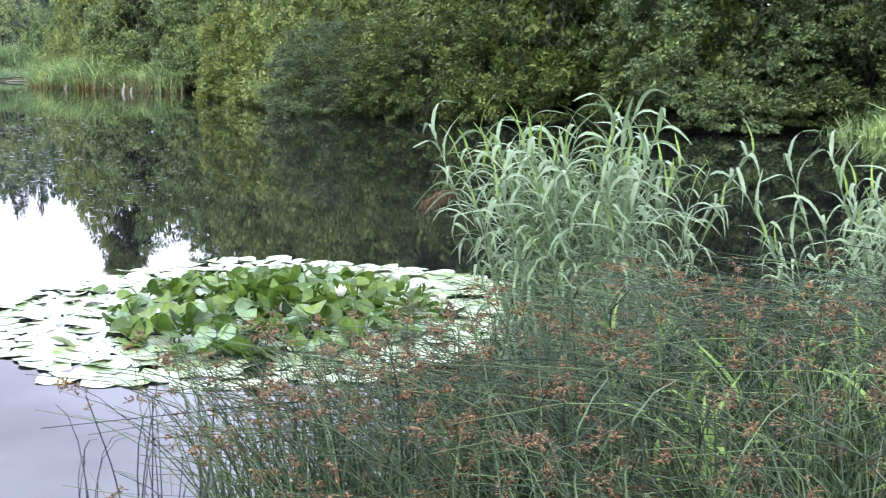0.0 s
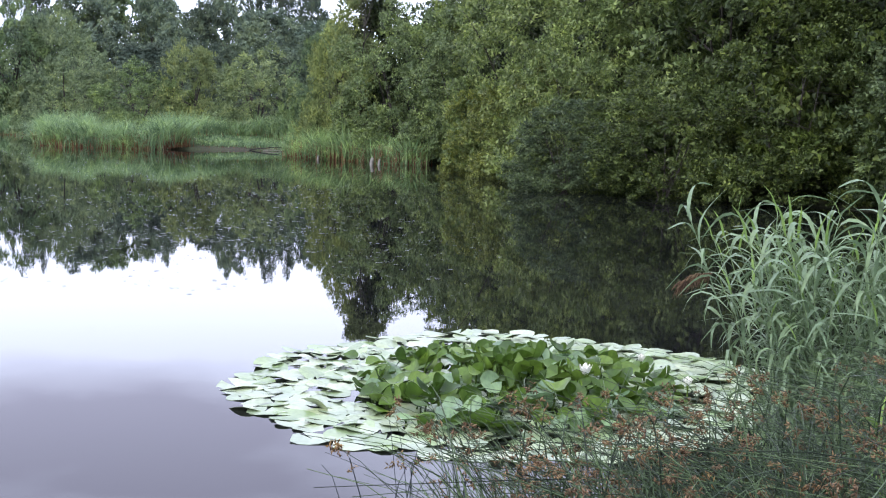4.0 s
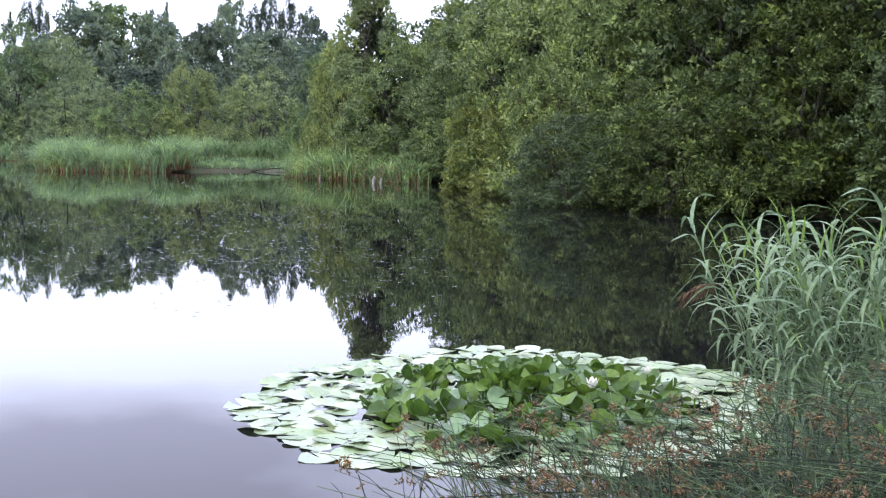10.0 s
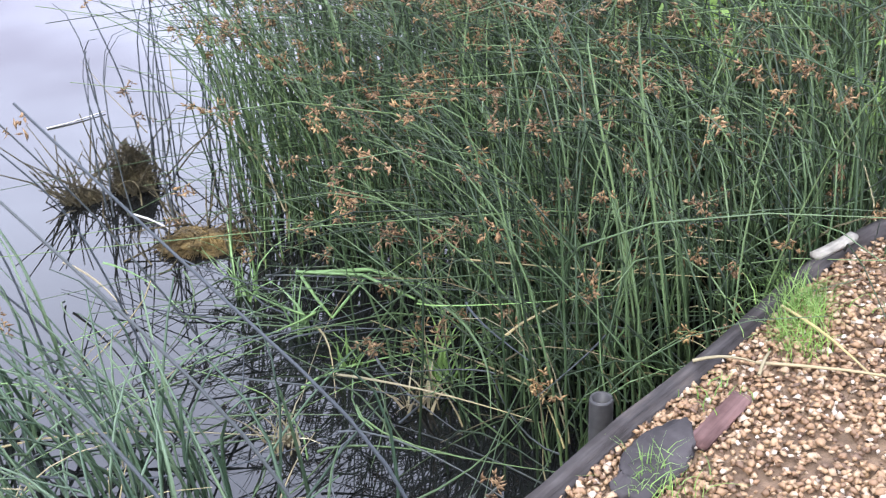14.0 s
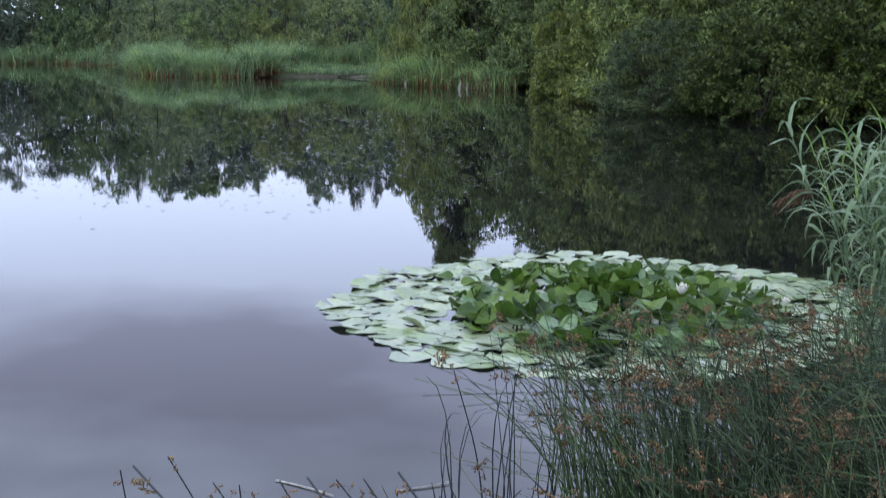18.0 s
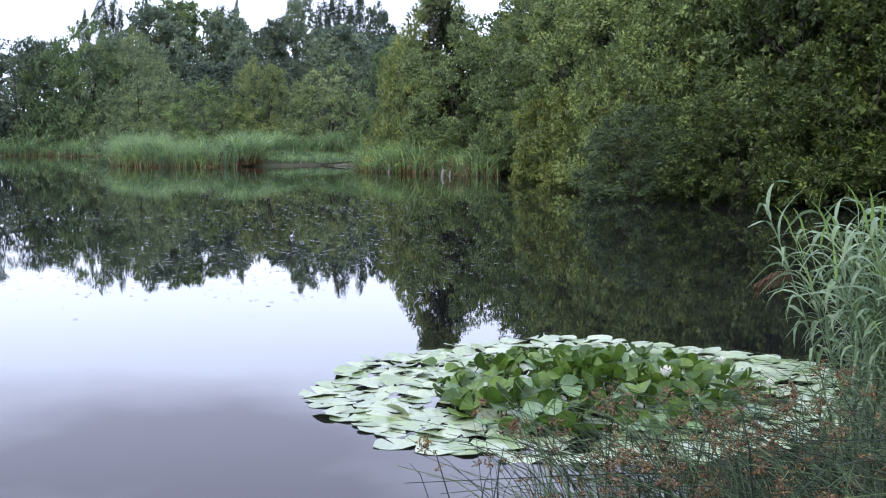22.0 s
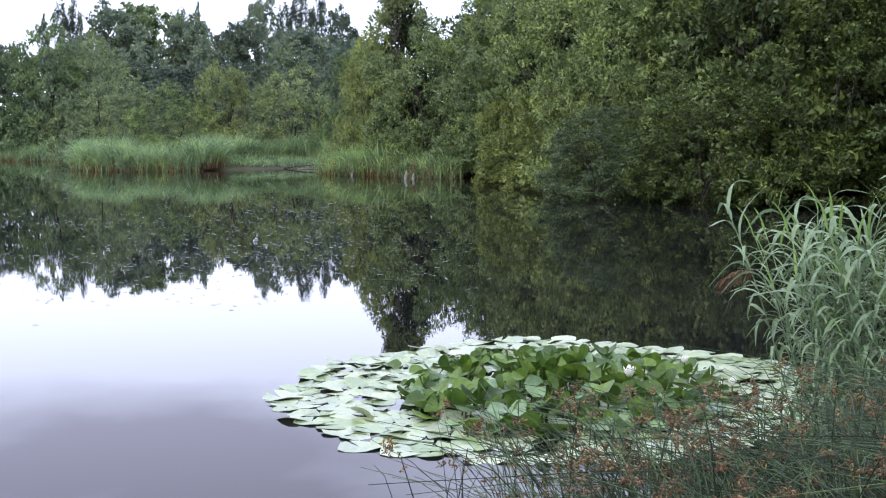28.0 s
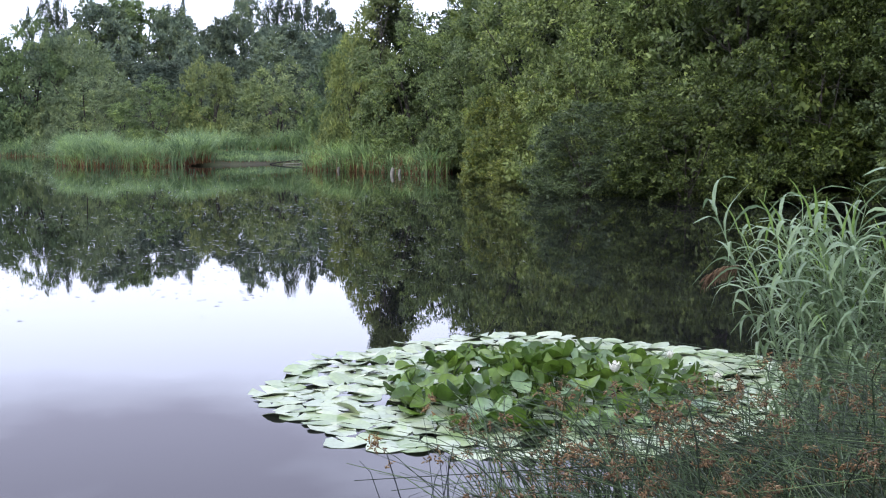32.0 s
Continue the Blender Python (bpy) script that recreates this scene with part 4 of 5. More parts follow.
    part("stem", mesh_np("stem", v, q, M_REED, True), pl)
    n = 130
    u = rng.uniform(0.87, 1.0, n)
    b = np.stack([np.interp(u, s, path[:, j]) for j in range(3)], -1)
    d = np.stack([-rng.uniform(0.01, 0.045, n), rng.normal(0, 0.012, n), -rng.uniform(0.02, 0.085, n)], -1)
    tp = np.stack([b, b + d * 0.55 + [0, 0, 0.012], b + d], 1)
    v, q = tubes(tp, np.tile([0.0015, 0.003, 0.001], (n, 1)), 3)
    part("plume", mesh_np("plume", v, q, M_HEAD), pl, "reddish-brown feathery plume")


build_reeds()


# ---- rushes with brown flower clusters ----
def rush_geometry(rng, base, tip, r=0.0028, heads=True, k=7, bend=0.25, spray=30):
    """Stems from base to tip, bowed by their weight, with clusters of spikelets below the tip."""
    n = len(base)
    s = np.linspace(0, 1, k)[None, :, None]
    d = tip - base
    L = np.linalg.norm(d, axis=1)[:, None, None]
    side = unit(np.column_stack([d[:, :2] + rng.normal(0, 0.05, (n, 2)), np.zeros(n)]))[:, None]
    c = 1 + bend * 4 * rng.uniform(0.15, 1.2, (n, 1, 1))
    p = base[:, None] + d[:, None] * np.concatenate([s ** c, s ** c, 1 - (1 - s) ** c], -1)
    p = p + side[:, :, [1, 0, 2]] * [1, -1, 0] * L * rng.normal(0, 0.08, (n, 1, 1)) * np.sin(np.pi * s)
    rad = (r * rng.uniform(0.7, 1.2, (n, 1))) * (1.0 - 0.72 * s[0, :, 0])[None]
    sv, sq = tubes(p, rad, 3)
    if not heads:
        return (sv, sq), None
    at = p[:, -2] * 0.45 + p[:, -1] * 0.55
    arms = max(2, spray // 5)
    ray = unit(rng.normal(size=(n * arms, 3)) * [1, 1, 0.7]) * rng.uniform(0.006, 0.036, (n * arms, 1)) - [0, 0, 0.01]
    tip_at = np.repeat(at, arms, 0) + ray
    m = n * arms * 5
    ax = unit(rng.normal(size=(m, 3)) + np.repeat(unit(ray), 5, 0) * 0.7)
    sd = unit(np.cross(ax, rng.normal(size=(m, 3))))
    up = np.cross(ax, sd)
    ln, wd = rng.uniform(0.0055, 0.0115, (m, 1)), rng.uniform(0.002, 0.0036, (m, 1))
    c = np.repeat(tip_at, 5, 0) + ax * ln * 0.8 + rng.normal(0, 0.003, (m, 3))
    v = np.stack([c - ax * ln, c + sd * wd, c - sd * wd * 0.5 + up * wd * 0.87, c - sd * wd * 0.5 - up * wd * 0.87, c + ax * ln], 1).reshape(-1, 3)
    i = np.arange(m)[:, None] * 5
    f = np.concatenate([i + t for t in ([0, 2, 1], [0, 3, 2], [0, 1, 3], [4, 1, 2], [4, 2, 3], [4, 3, 1])], 1).reshape(-1, 3)
    w = unit(np.cross(ray, rng.normal(size=ray.shape))) * 0.0008
    o = np.repeat(at, arms, 0)
    tv = np.stack([o - w, o + w, tip_at], 1).reshape(-1, 3)
    f = np.concatenate([f, np.arange(len(tv)).reshape(-1, 3) + len(v)])
    v = np.concatenate([v, tv])
    return (sv, sq), (v, f)


def rush_clump(x, y, n, spread, h, lean, seed, label, dead=0.06, headed=0.26, r=0.0037, wild=0.4, flops=0.28, bend=0.25, mat=None):
    rng = np.random.default_rng(seed)
    e = group_at("rush_clump", x, y, 0, label, "rushes", "rushes in the shallow margin")
    b = np.column_stack([rng.normal(0, spread, (n, 2)), np.full(n, -0.06)])
    hh = h * rng.uniform(0.6, 1.08, n)
    out = np.clip(rng.normal(0, wild, (n, 2)), -1.7 * wild, 1.7 * wild) + np.array(lean) + b[:, :2] * 0.5
    t = np.column_stack([b[:, :2] + out * hh[:, None], hh * (1 - 0.18 * np.hypot(out[:, 0], out[:, 1]))])
    flop = rng.random(n) < flops
    t[flop, 2] *= rng.uniform(0.3, 0.7, flop.sum())
    t[flop, :2] += rng.normal(0, 0.32 * min(1.0, flops / 0.3), (flop.sum(), 2))
    hd = rng.random(n) < headed
    (v1, q1), (hv, hf) = rush_geometry(rng, b[hd], t[hd], r, bend=bend)
    (v2, q2), _ = rush_geometry(rng, b[~hd], t[~hd], r, heads=False, bend=bend)
    st = part("stem_tangle", mesh_np("stem_tangle", *joined([(v1, q1), (v2, q2)]), mat or M_RUSH, True), e)
    fc = part("flower_mass", mesh_np("flower_mass", hv, hf, M_HEAD), e, "rust-brown clusters of spikelets near the stem tips")
    nd = max(1, int(n * dead))
    bd = np.column_stack([rng.normal(0, spread, (nd, 2)), rng.uniform(0.0, 0.1, nd)])
    a = rng.uniform(0, 6.283, nd)
    td = bd + np.column_stack([np.cos(a) * 0.4, np.sin(a) * 0.4, rng.uniform(-0.02, 0.6, nd)]) * rng.uniform(0.35, 0.9, (nd, 1))
    (v3, q3), _ = rush_geometry(rng, bd, td, 0.003, False)
    ds = part("dead_stem_tangle", mesh_np("dead_stem_tangle", v3, q3, M_STRAW, True), e, "straw-coloured dead stems bent through the clump")
    for ob in (st, fc, ds):
        tagged(ob, kind="stuff")
    return e


def build_rushes():
    rng = np.random.default_rng(21)
    def left_of(y):
        return float(np.interp(y, [2.0, 2.9, 3.15, 3.35, 3.6, 4.0, 5.6], [0.2, 0.15, 0.06, -0.22, -0.32, -0.48, -0.48]))

    lab = "dense clump of dark green rushes with rust-brown flower clusters"
    spots = []
    # main bed between the gravel edge and the lilies
    for gx in np.arange(-0.45, 4.2, 0.3):
        for gy in np.arange(2.1, 5.6, 0.3):
            x, y = gx + rng.normal(0, 0.07), gy + rng.normal(0, 0.07)
            along = (x - EDGE_A[0]) * -EDGE_DIR[1] + (y - EDGE_A[1]) * EDGE_DIR[0]
            far = 4.5 + 0.45 * x if x < 1.5 else 5.0 + 0.1 * x
            left = left_of(y)
            if along > 0.16 and y < far and x > left and y < 5.6:
                spots.append((x, y))
    for i, (x, y) in enumerate(spots):
        edge = x < left_of(y) + 0.2
        near = abs(y - x - 1.42) * 0.7 < 0.75 and not edge
        back = y > (4.5 + 0.45 * x if x < 1.5 else 5.0 + 0.1 * x) - 0.75
        inner = min(1.0, max(0.0, (x - left_of(y)) / 0.9))
        rush_clump(x, y, 18 if edge else 54 if back else 112 if x > 0.9 and y < 3.6 else 80, 0.11, (rng.uniform(0.6, 0.84) if edge else rng.uniform(0.88, 1.04)) + 0.07 * min(2.0, max(0.0, x)) - (0.12 if back else 0.0), ((-0.06 if edge else (-0.34 + 0.24 * math.sin(2.1 * x + 1.3 * y)) * inner) + rng.normal(0, 0.06), 0.08 + rng.normal(0, 0.14)), 100 + i, lab, wild=0.2 if edge else 0.2 + 0.22 * inner, flops=0.5 if near else 0.0 if edge else 0.32 * inner, bend=0.22 + 0.38 * inner, headed=0.24, dead=0.04 if edge else 0.13)
    # thin stems standing in open water at the bed's edge
    # M_STEM here: their backlit darkness is put into the colour
    for i, (x, y, n) in enumerate([(-0.64, 4.15, 5), (-0.62, 4.75, 4), (-0.55, 3.75, 5), (-0.6, 4.45, 4)]):
        rush_clump(x, y, n, 0.1, 0.75, (-0.02, 0.05), 400 + i, "few thin rush stems standing in open water", wild=0.12, dead=0.0, flops=0.0, mat=M_STEM)
    # clumps by the bank in front
    for i, (x, y, n) in enumerate([(-0.55, 2.35, 30), (-0.8, 2.6, 20), (-0.95, 2.25, 34), (-0.35, 2.15, 22), (-1.2, 2.5, 26), (-0.45, 1.9, 34), (-1.3, 2.0, 34), (-0.2, 1.75, 26), (-0.75, 2.05, 34), (-0.65, 1.7, 34)]):
        rush_clump(x, y, n, 0.1, 0.45 + 0.08 * (i % 2), (-0.78 + 0.4 * (i % 2), 0.2), 430 + i, "thick grey-green rushes by the bank leaning out over the water", headed=0.03, r=0.006, wild=0.3, mat=M_BANK)


build_rushes()


# ---- the near margin: leaning stems, sods and debris ----
def build_leaning_stems():
    """Long single stems, given from the tip down to the foot; the first three are thick."""
    rng = np.random.default_rng(77)
    stems = [
        [(-0.49, 1.85, 1.09), (-0.22, 1.76, 0.79), (0.03, 1.66, 0.55), (0.17, 1.73, -0.05)],
        [(-0.64, 1.85, 1.07), (-0.39, 1.72, 0.84), (-0.15, 1.66, 0.55), (0.03, 1.64, -0.05)],
        [(-0.95, 1.87, 1.06), (-0.52, 1.68, 0.78), (-0.32, 1.58, 0.60), (-0.15, 1.60, -0.05)],
        [(-0.85, 2.74, 0.74), (-0.69, 2.88, 0.45), (-0.57, 2.91, 0.00), (-0.55, 2.91, -0.10)],
        [(-0.78, 2.73, 0.75), (-0.64, 2.86, 0.46), (-0.40, 2.91, 0.00), (-0.38, 2.91, -0.10)],
        [(-0.96, 2.65, 0.76), (-0.85, 2.78, 0.46), (-0.78, 2.80, 0.00), (-0.76, 2.80, -0.10)],
        [(-1.43, 3.09, 0.64), (-1.35, 3.24, 0.35), (-1.22, 3.25, 0.00), (-1.20, 3.25, -0.10)],
    ] + [
        [(-1.18, 2.79, 0.69), (-1.03, 2.94, 0.35), (-0.78, 2.99, 0.00), (-0.76, 2.99, -0.10)],
        [(-1.61, 3.12, 0.43), (-1.44, 3.32, 0.20), (-1.26, 3.36, 0.00), (-1.24, 3.36, -0.10)],
        [(-1.43, 2.80, 0.70), (-1.44, 2.91, 0.38), (-1.39, 2.89, 0.00), (-1.37, 2.89, -0.10)],
        [(-1.18, 2.97, 0.62), (-1.19, 3.07, 0.32), (-1.15, 3.05, 0.00), (-1.13, 3.05, -0.10)],
        [(-0.79, 3.92, 0.71), (-0.73, 4.06, 0.38), (-0.69, 4.07, 0.00), (-0.67, 4.07, -0.10)],
        [(-0.59, 3.95, 0.70), (-0.62, 4.07, 0.36), (-0.64, 4.07, 0.00), (-0.62, 4.07, -0.10)],
        [(-0.58, 3.99, 0.73), (-0.65, 4.10, 0.42), (-0.69, 4.09, -0.00), (-0.67, 4.09, -0.10)],
    ]
    for i, knots in enumerate(stems):
        k = np.array(knots[::-1]) + [0.025, 0.0, 0.0]
        e = group_at("leaning_rush", k[0, 0], k[0, 1], 0, "thick dark rush stem leaning far over the water" if i < 3 else "single thin dark rush stem with a small brown head", "rushes", "long leaning stems")
        o = np.array([k[0, 0], k[0, 1], 0])
        s = np.linspace(0, 1, 13)
        u = np.concatenate([[0], np.cumsum(np.linalg.norm(np.diff(k, axis=0), axis=1))])
        p = np.stack([np.interp(s, u / u[-1], k[:, j]) for j in range(3)], -1) - o
        for _ in range(3):
            p[1:-1] = (p[:-2] + 2 * p[1:-1] + p[2:]) / 4
        v, q = tubes(p[None], (np.linspace(0.0042, 0.002, 13) if i < 3 else np.linspace(0.0036, 0.0018, 13))[None], 6)
        part("stem", mesh_np("stem", v, q, M_STEM, True), e)
        _, (hv, hf) = rush_geometry(rng, p[-3:-2], p[-1:], 0.002, True, 4, 0.0, 7)
        tagged(part("flower_mass", mesh_np("flower_mass", hv, hf, M_HEAD), e), kind="stuff")
    # one folded pale green blade over the dark water
    e = group_at("folded_blade", -0.15, 3.08, 0, "pale green rush blade snapped and folded over the water", "rushes")
    for nm, pts, r in [("blade", [(0.0, 0.01, 0.12), (0.2, -0.02, 0.13), (0.4, -0.15, 0.11)], 0.006), ("blade", [(0.0, 0.0, 0.13), (0.18, -0.03, 0.12), (0.36, -0.17, 0.08)], 0.005),
                       ("folded_tip", [(0.01, 0.0, 0.12), (0.05, -0.05, 0.07), (0.09, -0.11, 0.04)], 0.005), ("folded_tip", [(0.09, -0.11, 0.04), (0.15, -0.05, 0.08), (0.2, -0.02, 0.12)], 0.004)]:
        v, q = tubes(np.array([pts]), np.array([[r, r, r * 0.6]]), 5)
        part(nm, mesh_np(nm, v, q, M_BLADE, True), e)


def lump(name, x, y, z, size, seed, mat, label, category):
    """A ragged sod with root threads hanging from it."""
    rng = np.random.default_rng(seed)
    e = group_at(name, x, y, z, label, category)
    bm = bmesh.new()
    bmesh.ops.create_icosphere(bm, subdivisions=3, radius=1.0)
    for v in bm.verts:
        k = 1 + 0.95 * noise.noise(v.co * 1.7 + Vector((seed, 0, 0))) + 0.6 * noise.noise(v.co * 4 + Vector((0, seed, 0))) + 0.3 * noise.noise(v.co * 9 + Vector((0, seed, 3)))
        taper = 1 - 0.5 * max(0.0, v.co.z) if size[2] > size[0] else 1.0
        v.co = Vector((v.co.x * size[0] * taper, v.co.y * size[1] * taper, v.co.z * size[2])) * k
    me = bpy.data.meshes.new("sod")
    bm.to_mesh(me)
    bm.free()
    me.materials.append(mat)
    me.polygons.foreach_set("use_smooth", np.ones(len(me.polygons), bool))
    part("sod", me, e)
    n = 1000
    d = unit(rng.normal(size=(n, 3)))
    a = d * np.array(size) * 0.9
    b = a + d * np.array(size) * rng.uniform(0.15, 0.8, (n, 1)) + rng.normal(0, 0.016, (n, 3)) + [0, 0, -0.02]
    v, q = tubes(np.stack([a, (a + b) / 2 + rng.normal(0, 0.008, (n, 3)), b], 1), np.tile([0.002, 0.0018, 0.001], (n, 1)), 3)
    part("root_tangle", mesh_np("root_tangle", v, q, mat), e, "stringy roots")
    m = 32
    a = np.column_stack([rng.normal(0, size[0] * 1.3, m), rng.normal(0, size[1] * 1.3, m), np.full(m, -z)])
    b = a + np.column_stack([rng.normal(0, 0.09, (m, 2)), rng.uniform(0.03, 0.26, m)])
    v, q = tubes(np.stack([a, (a + b) / 2 + rng.normal(0, 0.012, (m, 3)), b], 1), np.tile([0.0032, 0.0028, 0.0018], (m, 1)), 4)
    tagged(part("dead_stem_tangle", mesh_np("dead_stem_tangle", v, q, M_SOD, True), e, "short dark dead stems sticking out of the water"), kind="stuff")
    return e


def build_debris():
    lump("root_clump", -0.72, 4.03, 0.045, (0.05, 0.044, 0.09), 13, M_SOD, "dark root clump standing out of the water", "root clump")
    lump("root_clump", -0.88, 3.96, 0.008, (0.042, 0.028, 0.022), 21, M_SOD, "small dark root clump with dead stems in the water", "root clump")
    lump("sod", -0.45, 3.55, 0.01, (0.095, 0.065, 0.03), 5, M_MOSS, "yellow-brown mossy sod floating by the rushes", "sod")
    rng = np.random.default_rng(33)
    # dead stems lying on the water
    lines = [((-1.64, 4.67), (-1.36, 4.54)), ((-1.13, 4.66), (-0.93, 4.80)), ((-0.714, 3.824), (-0.557, 3.657))]
    for a, b in lines:
        e = group_at("floating_stem", a[0], a[1], 0.012, "pale dead stem lying on the water", "dead stem", "dead stems on the water")
        k = 6
        s = np.linspace(0, 1, k)
        d = np.array(b) - np.array(a)
        side = np.array([-d[1], d[0]]) * 0.08 * rng.normal()
        p = np.stack([d[0] * s + side[0] * np.sin(np.pi * s), d[1] * s + side[1] * np.sin(np.pi * s), -0.009 + 0.004 * s], -1)
        v, q = tubes(p[None], np.linspace(0.005, 0.003, k)[None] * 0.8, 5)
        part("stem", mesh_np("stem", v, q, M_PALE, True), e)
    # tangle of fallen rush stems over the dark water by the gravel edge
    n = 190
    c = np.column_stack([rng.uniform(-0.75, 1.5, n), rng.uniform(2.0, 3.3, n), rng.uniform(0.0, 0.1, n)])
    c[:, 2] += np.where(c[:, 0] > 0.15, rng.uniform(0, 0.28, n), 0)
    ok = ((c[:, 0] - EDGE_A[0]) * -EDGE_DIR[1] + (c[:, 1] - EDGE_A[1]) * EDGE_DIR[0]) > 0.3
    c = c[ok]
    a = rng.uniform(0, 6.283, len(c))
    d = np.column_stack([np.cos(a), np.sin(a), rng.normal(0, 0.08, len(c))]) * rng.uniform(0.12, 0.4, (len(c), 1))
    e = group_at("fallen_rushes", 0, 2.5, 0, "tangle of fallen green and straw rush stems on the water", "rushes")
    o = np.array([0, 2.5, 0])
    for i in range(len(c)):
        lo, hi = c[i:i + 1] - d[i:i + 1] - o, c[i:i + 1] + d[i:i + 1] - o
        lo[:, 2], hi[:, 2] = np.maximum(lo[:, 2], 0.005), np.maximum(hi[:, 2], 0.005)
        (v, q), _ = rush_geometry(rng, lo, hi, 0.0038, False, 7, 0.12)
        part("fallen_stem", mesh_np("fallen_stem", v, q, (M_RUSH, M_STEM, M_RUSH, M_STEM, M_BLADE, M_STRAW)[i % 6], True), e)
    # fresh shoots and withered tufts rising from the dark water
    for x, y, n, h, mat, lab in [(0.205, 2.68, 34, 0.2, M_GRASS, "bright green shoots rising from the dark water"), (0.13, 2.57, 26, 0.15, M_STRAW, "withered yellow-brown tuft in the shallow water"),
                                 (-0.19, 2.46, 22, 0.13, M_STRAW, "withered yellow-brown tuft in the shallow water"), (-0.02, 2.78, 16, 0.13, M_GRASS, "bright green shoots rising from the dark water"),
                                 (-0.14, 2.98, 18, 0.2, M_BLADE, "bright green shoots rising from the dark water"), (-0.3, 3.2, 20, 0.22, M_BLADE, "bright green shoots rising from the dark water")]:
        g = group_at("water_shoots", x, y, 0, lab, "water plant", "shoots in the shallow margin")
        bb = np.column_stack([rng.normal(0, 0.022, (n, 2)), np.full(n, -0.03)])
        v, q = blades(rng, bb, h * rng.uniform(0.5, 1.15, n) + 0.03, rng.normal(0, 0.55, (n, 2)), rng.uniform(0.005, 0.011, n), 5)
        part("foliage", mesh_np("foliage", v, q, mat), g)
    # flecks on open water imitating ripple glints and weed, denser towards the far shore
    n = 15000
    y = 1 / (1 / 62 + rng.random(n) ** 1.6 * (1 / 10 - 1 / 62))
    x = -y * rng.uniform(0.12, 0.62, n) + rng.normal(0, 1.0, n)
    patchy = 0.5 + 0.5 * np.sin(x * 0.42 + 2 * np.sin(y * 0.16)) * np.sin(y * 0.3 + x * 0.11)
    dense = (rng.random(n) < np.clip((y - 12) / 9, 0.01, 1.0) * np.minimum(1, (30 / y) ** 1.3) * patchy) & (np.hypot((x - BED_C[0]) / 2.6, (y - BED_C[1]) / 2.8) > 1)
    x, y = x[dense], y[dense]
    keep = shore(x, y) < -0.6
    x, y = x[keep], y[keep]
    m = len(x)
    sz = rng.uniform(0.005, 0.024, m) * (0.3 + y / 42)
    a = rng.normal(0, 0.5, m)
    k = np.arange(6) * np.pi / 3
    px = x[:, None] + sz[:, None] * 2.0 * np.cos(k) * rng.uniform(0.6, 1.8, (m, 6))
    py = y[:, None] + sz[:, None] * 1.3 * np.sin(k) * rng.uniform(0.6, 1.4, (m, 6))
    tilt = rng.normal(0.004, 0.026, (m, 1))
    v = np.stack([px, py, 0.006 + tilt * (py - y[:, None])], -1)
    cen = np.stack([x, y, np.full(m, 0.007)], -1)[:, None]
    v = np.concatenate([cen, v], 1).reshape(-1, 3)
    i = np.arange(m)[:, None] * 7
    f = np.concatenate([i + [0, 1 + j, 1 + (j + 1) % 6] for j in range(6)], 1).reshape(-1, 3)
    w = new("floating_weed", mesh_np("floating_weed", v, f, M_FLECK))
    tagged(w, "scattered flecks on the pond imitating ripple glints and weed", "water weed", kind="stuff")


def build_far_things():
    # a fallen branch on a low mat of weed in the far bay
    e = group_at("fallen_branch", -18.6, 69.8, 0, "dark fallen branch lying on the water in the far bay", "branch")
    rng = np.random.default_rng(4)
    base = np.array([[-1.4, 0, 0.06], [0.2, 0.05, 0.1], [1.0, 0, 0.1]])
    tips = base + [[3.6, 0.2, 0.1], [1.0, 0.2, 0.3], [1.1, -0.2, 0.2]]
    bp = branch_paths(rng, base, tips, 7, 0.03)
    bp[:, :, 2] = np.clip(bp[:, :, 2] * 0.3, 0.03, 0.3)
    v, q = tubes(bp, np.linspace(0.04, 0.015, 7)[None] * np.array([1, 0.6, 0.5])[:, None], 6)
    part("limb", mesh_np("limb", v, q, M_WOOD, True), e)
    for x, y, turn, ln in [(-19.0, 69.0, 0.05, 1.8), (-16.9, 69.3, -0.1, 1.5), (-57.5, 104.5, 0.2, 4.0)]:
        lg = group_at("driftwood_log", x, y, 0, "pale straw-grey driftwood log lying at the reeds' edge", "log", "logs at the far shore")
        s0 = np.linspace(0, 1, 7)
        p = np.stack([s0 * ln * math.cos(turn), s0 * ln * math.sin(turn), 0.03 + 0.03 * np.sin(s0 * 5)], -1)
        v, q = tubes(p[None], (0.03 * (1 - 0.5 * s0))[None], 7)
        part("trunk", mesh_np("trunk", v, q, M_DRIFT, True), lg)
    for x, y, h, s in [(-9.55, 51.5, 0.3, 0.7), (-9.25, 51.6, 0.24, 0.5), (-13.0, 56.6, 0.2, 0.55)]:
        st = group_at("bleached_stump", x, y, 0, "small bleached stump at the foot of the reeds", "stump", "stumps by the reeds")
        p = np.stack([np.array([0.0, 0.06, 0.1, 0.02]) * s, np.zeros(4), np.array([-0.2, h * 0.5, h * 0.9, h])], -1)
        v, q = tubes(p[None], np.array([[0.12, 0.11, 0.09, 0.02]]) * s, 8)
        part("stub", mesh_np("stub", v, q, M_DRIFT, True), st)


build_leaning_stems()
build_debris()
build_far_things()


# ---- the gravel and its timber edge ----
def edge_pose(along, off, z, turn=0.0):
    """A pose beside the gravel edge: metres along it, metres towards the gravel, height."""
    p = EDGE_A + EDGE_DIR * along - np.array([-EDGE_DIR[1], EDGE_DIR[0]]) * off
    return Matrix.Translation((p[0], p[1], z)) @ Matrix.Rotation(math.atan2(EDGE_DIR[1], EDGE_DIR[0]) + turn, 4, "Z")


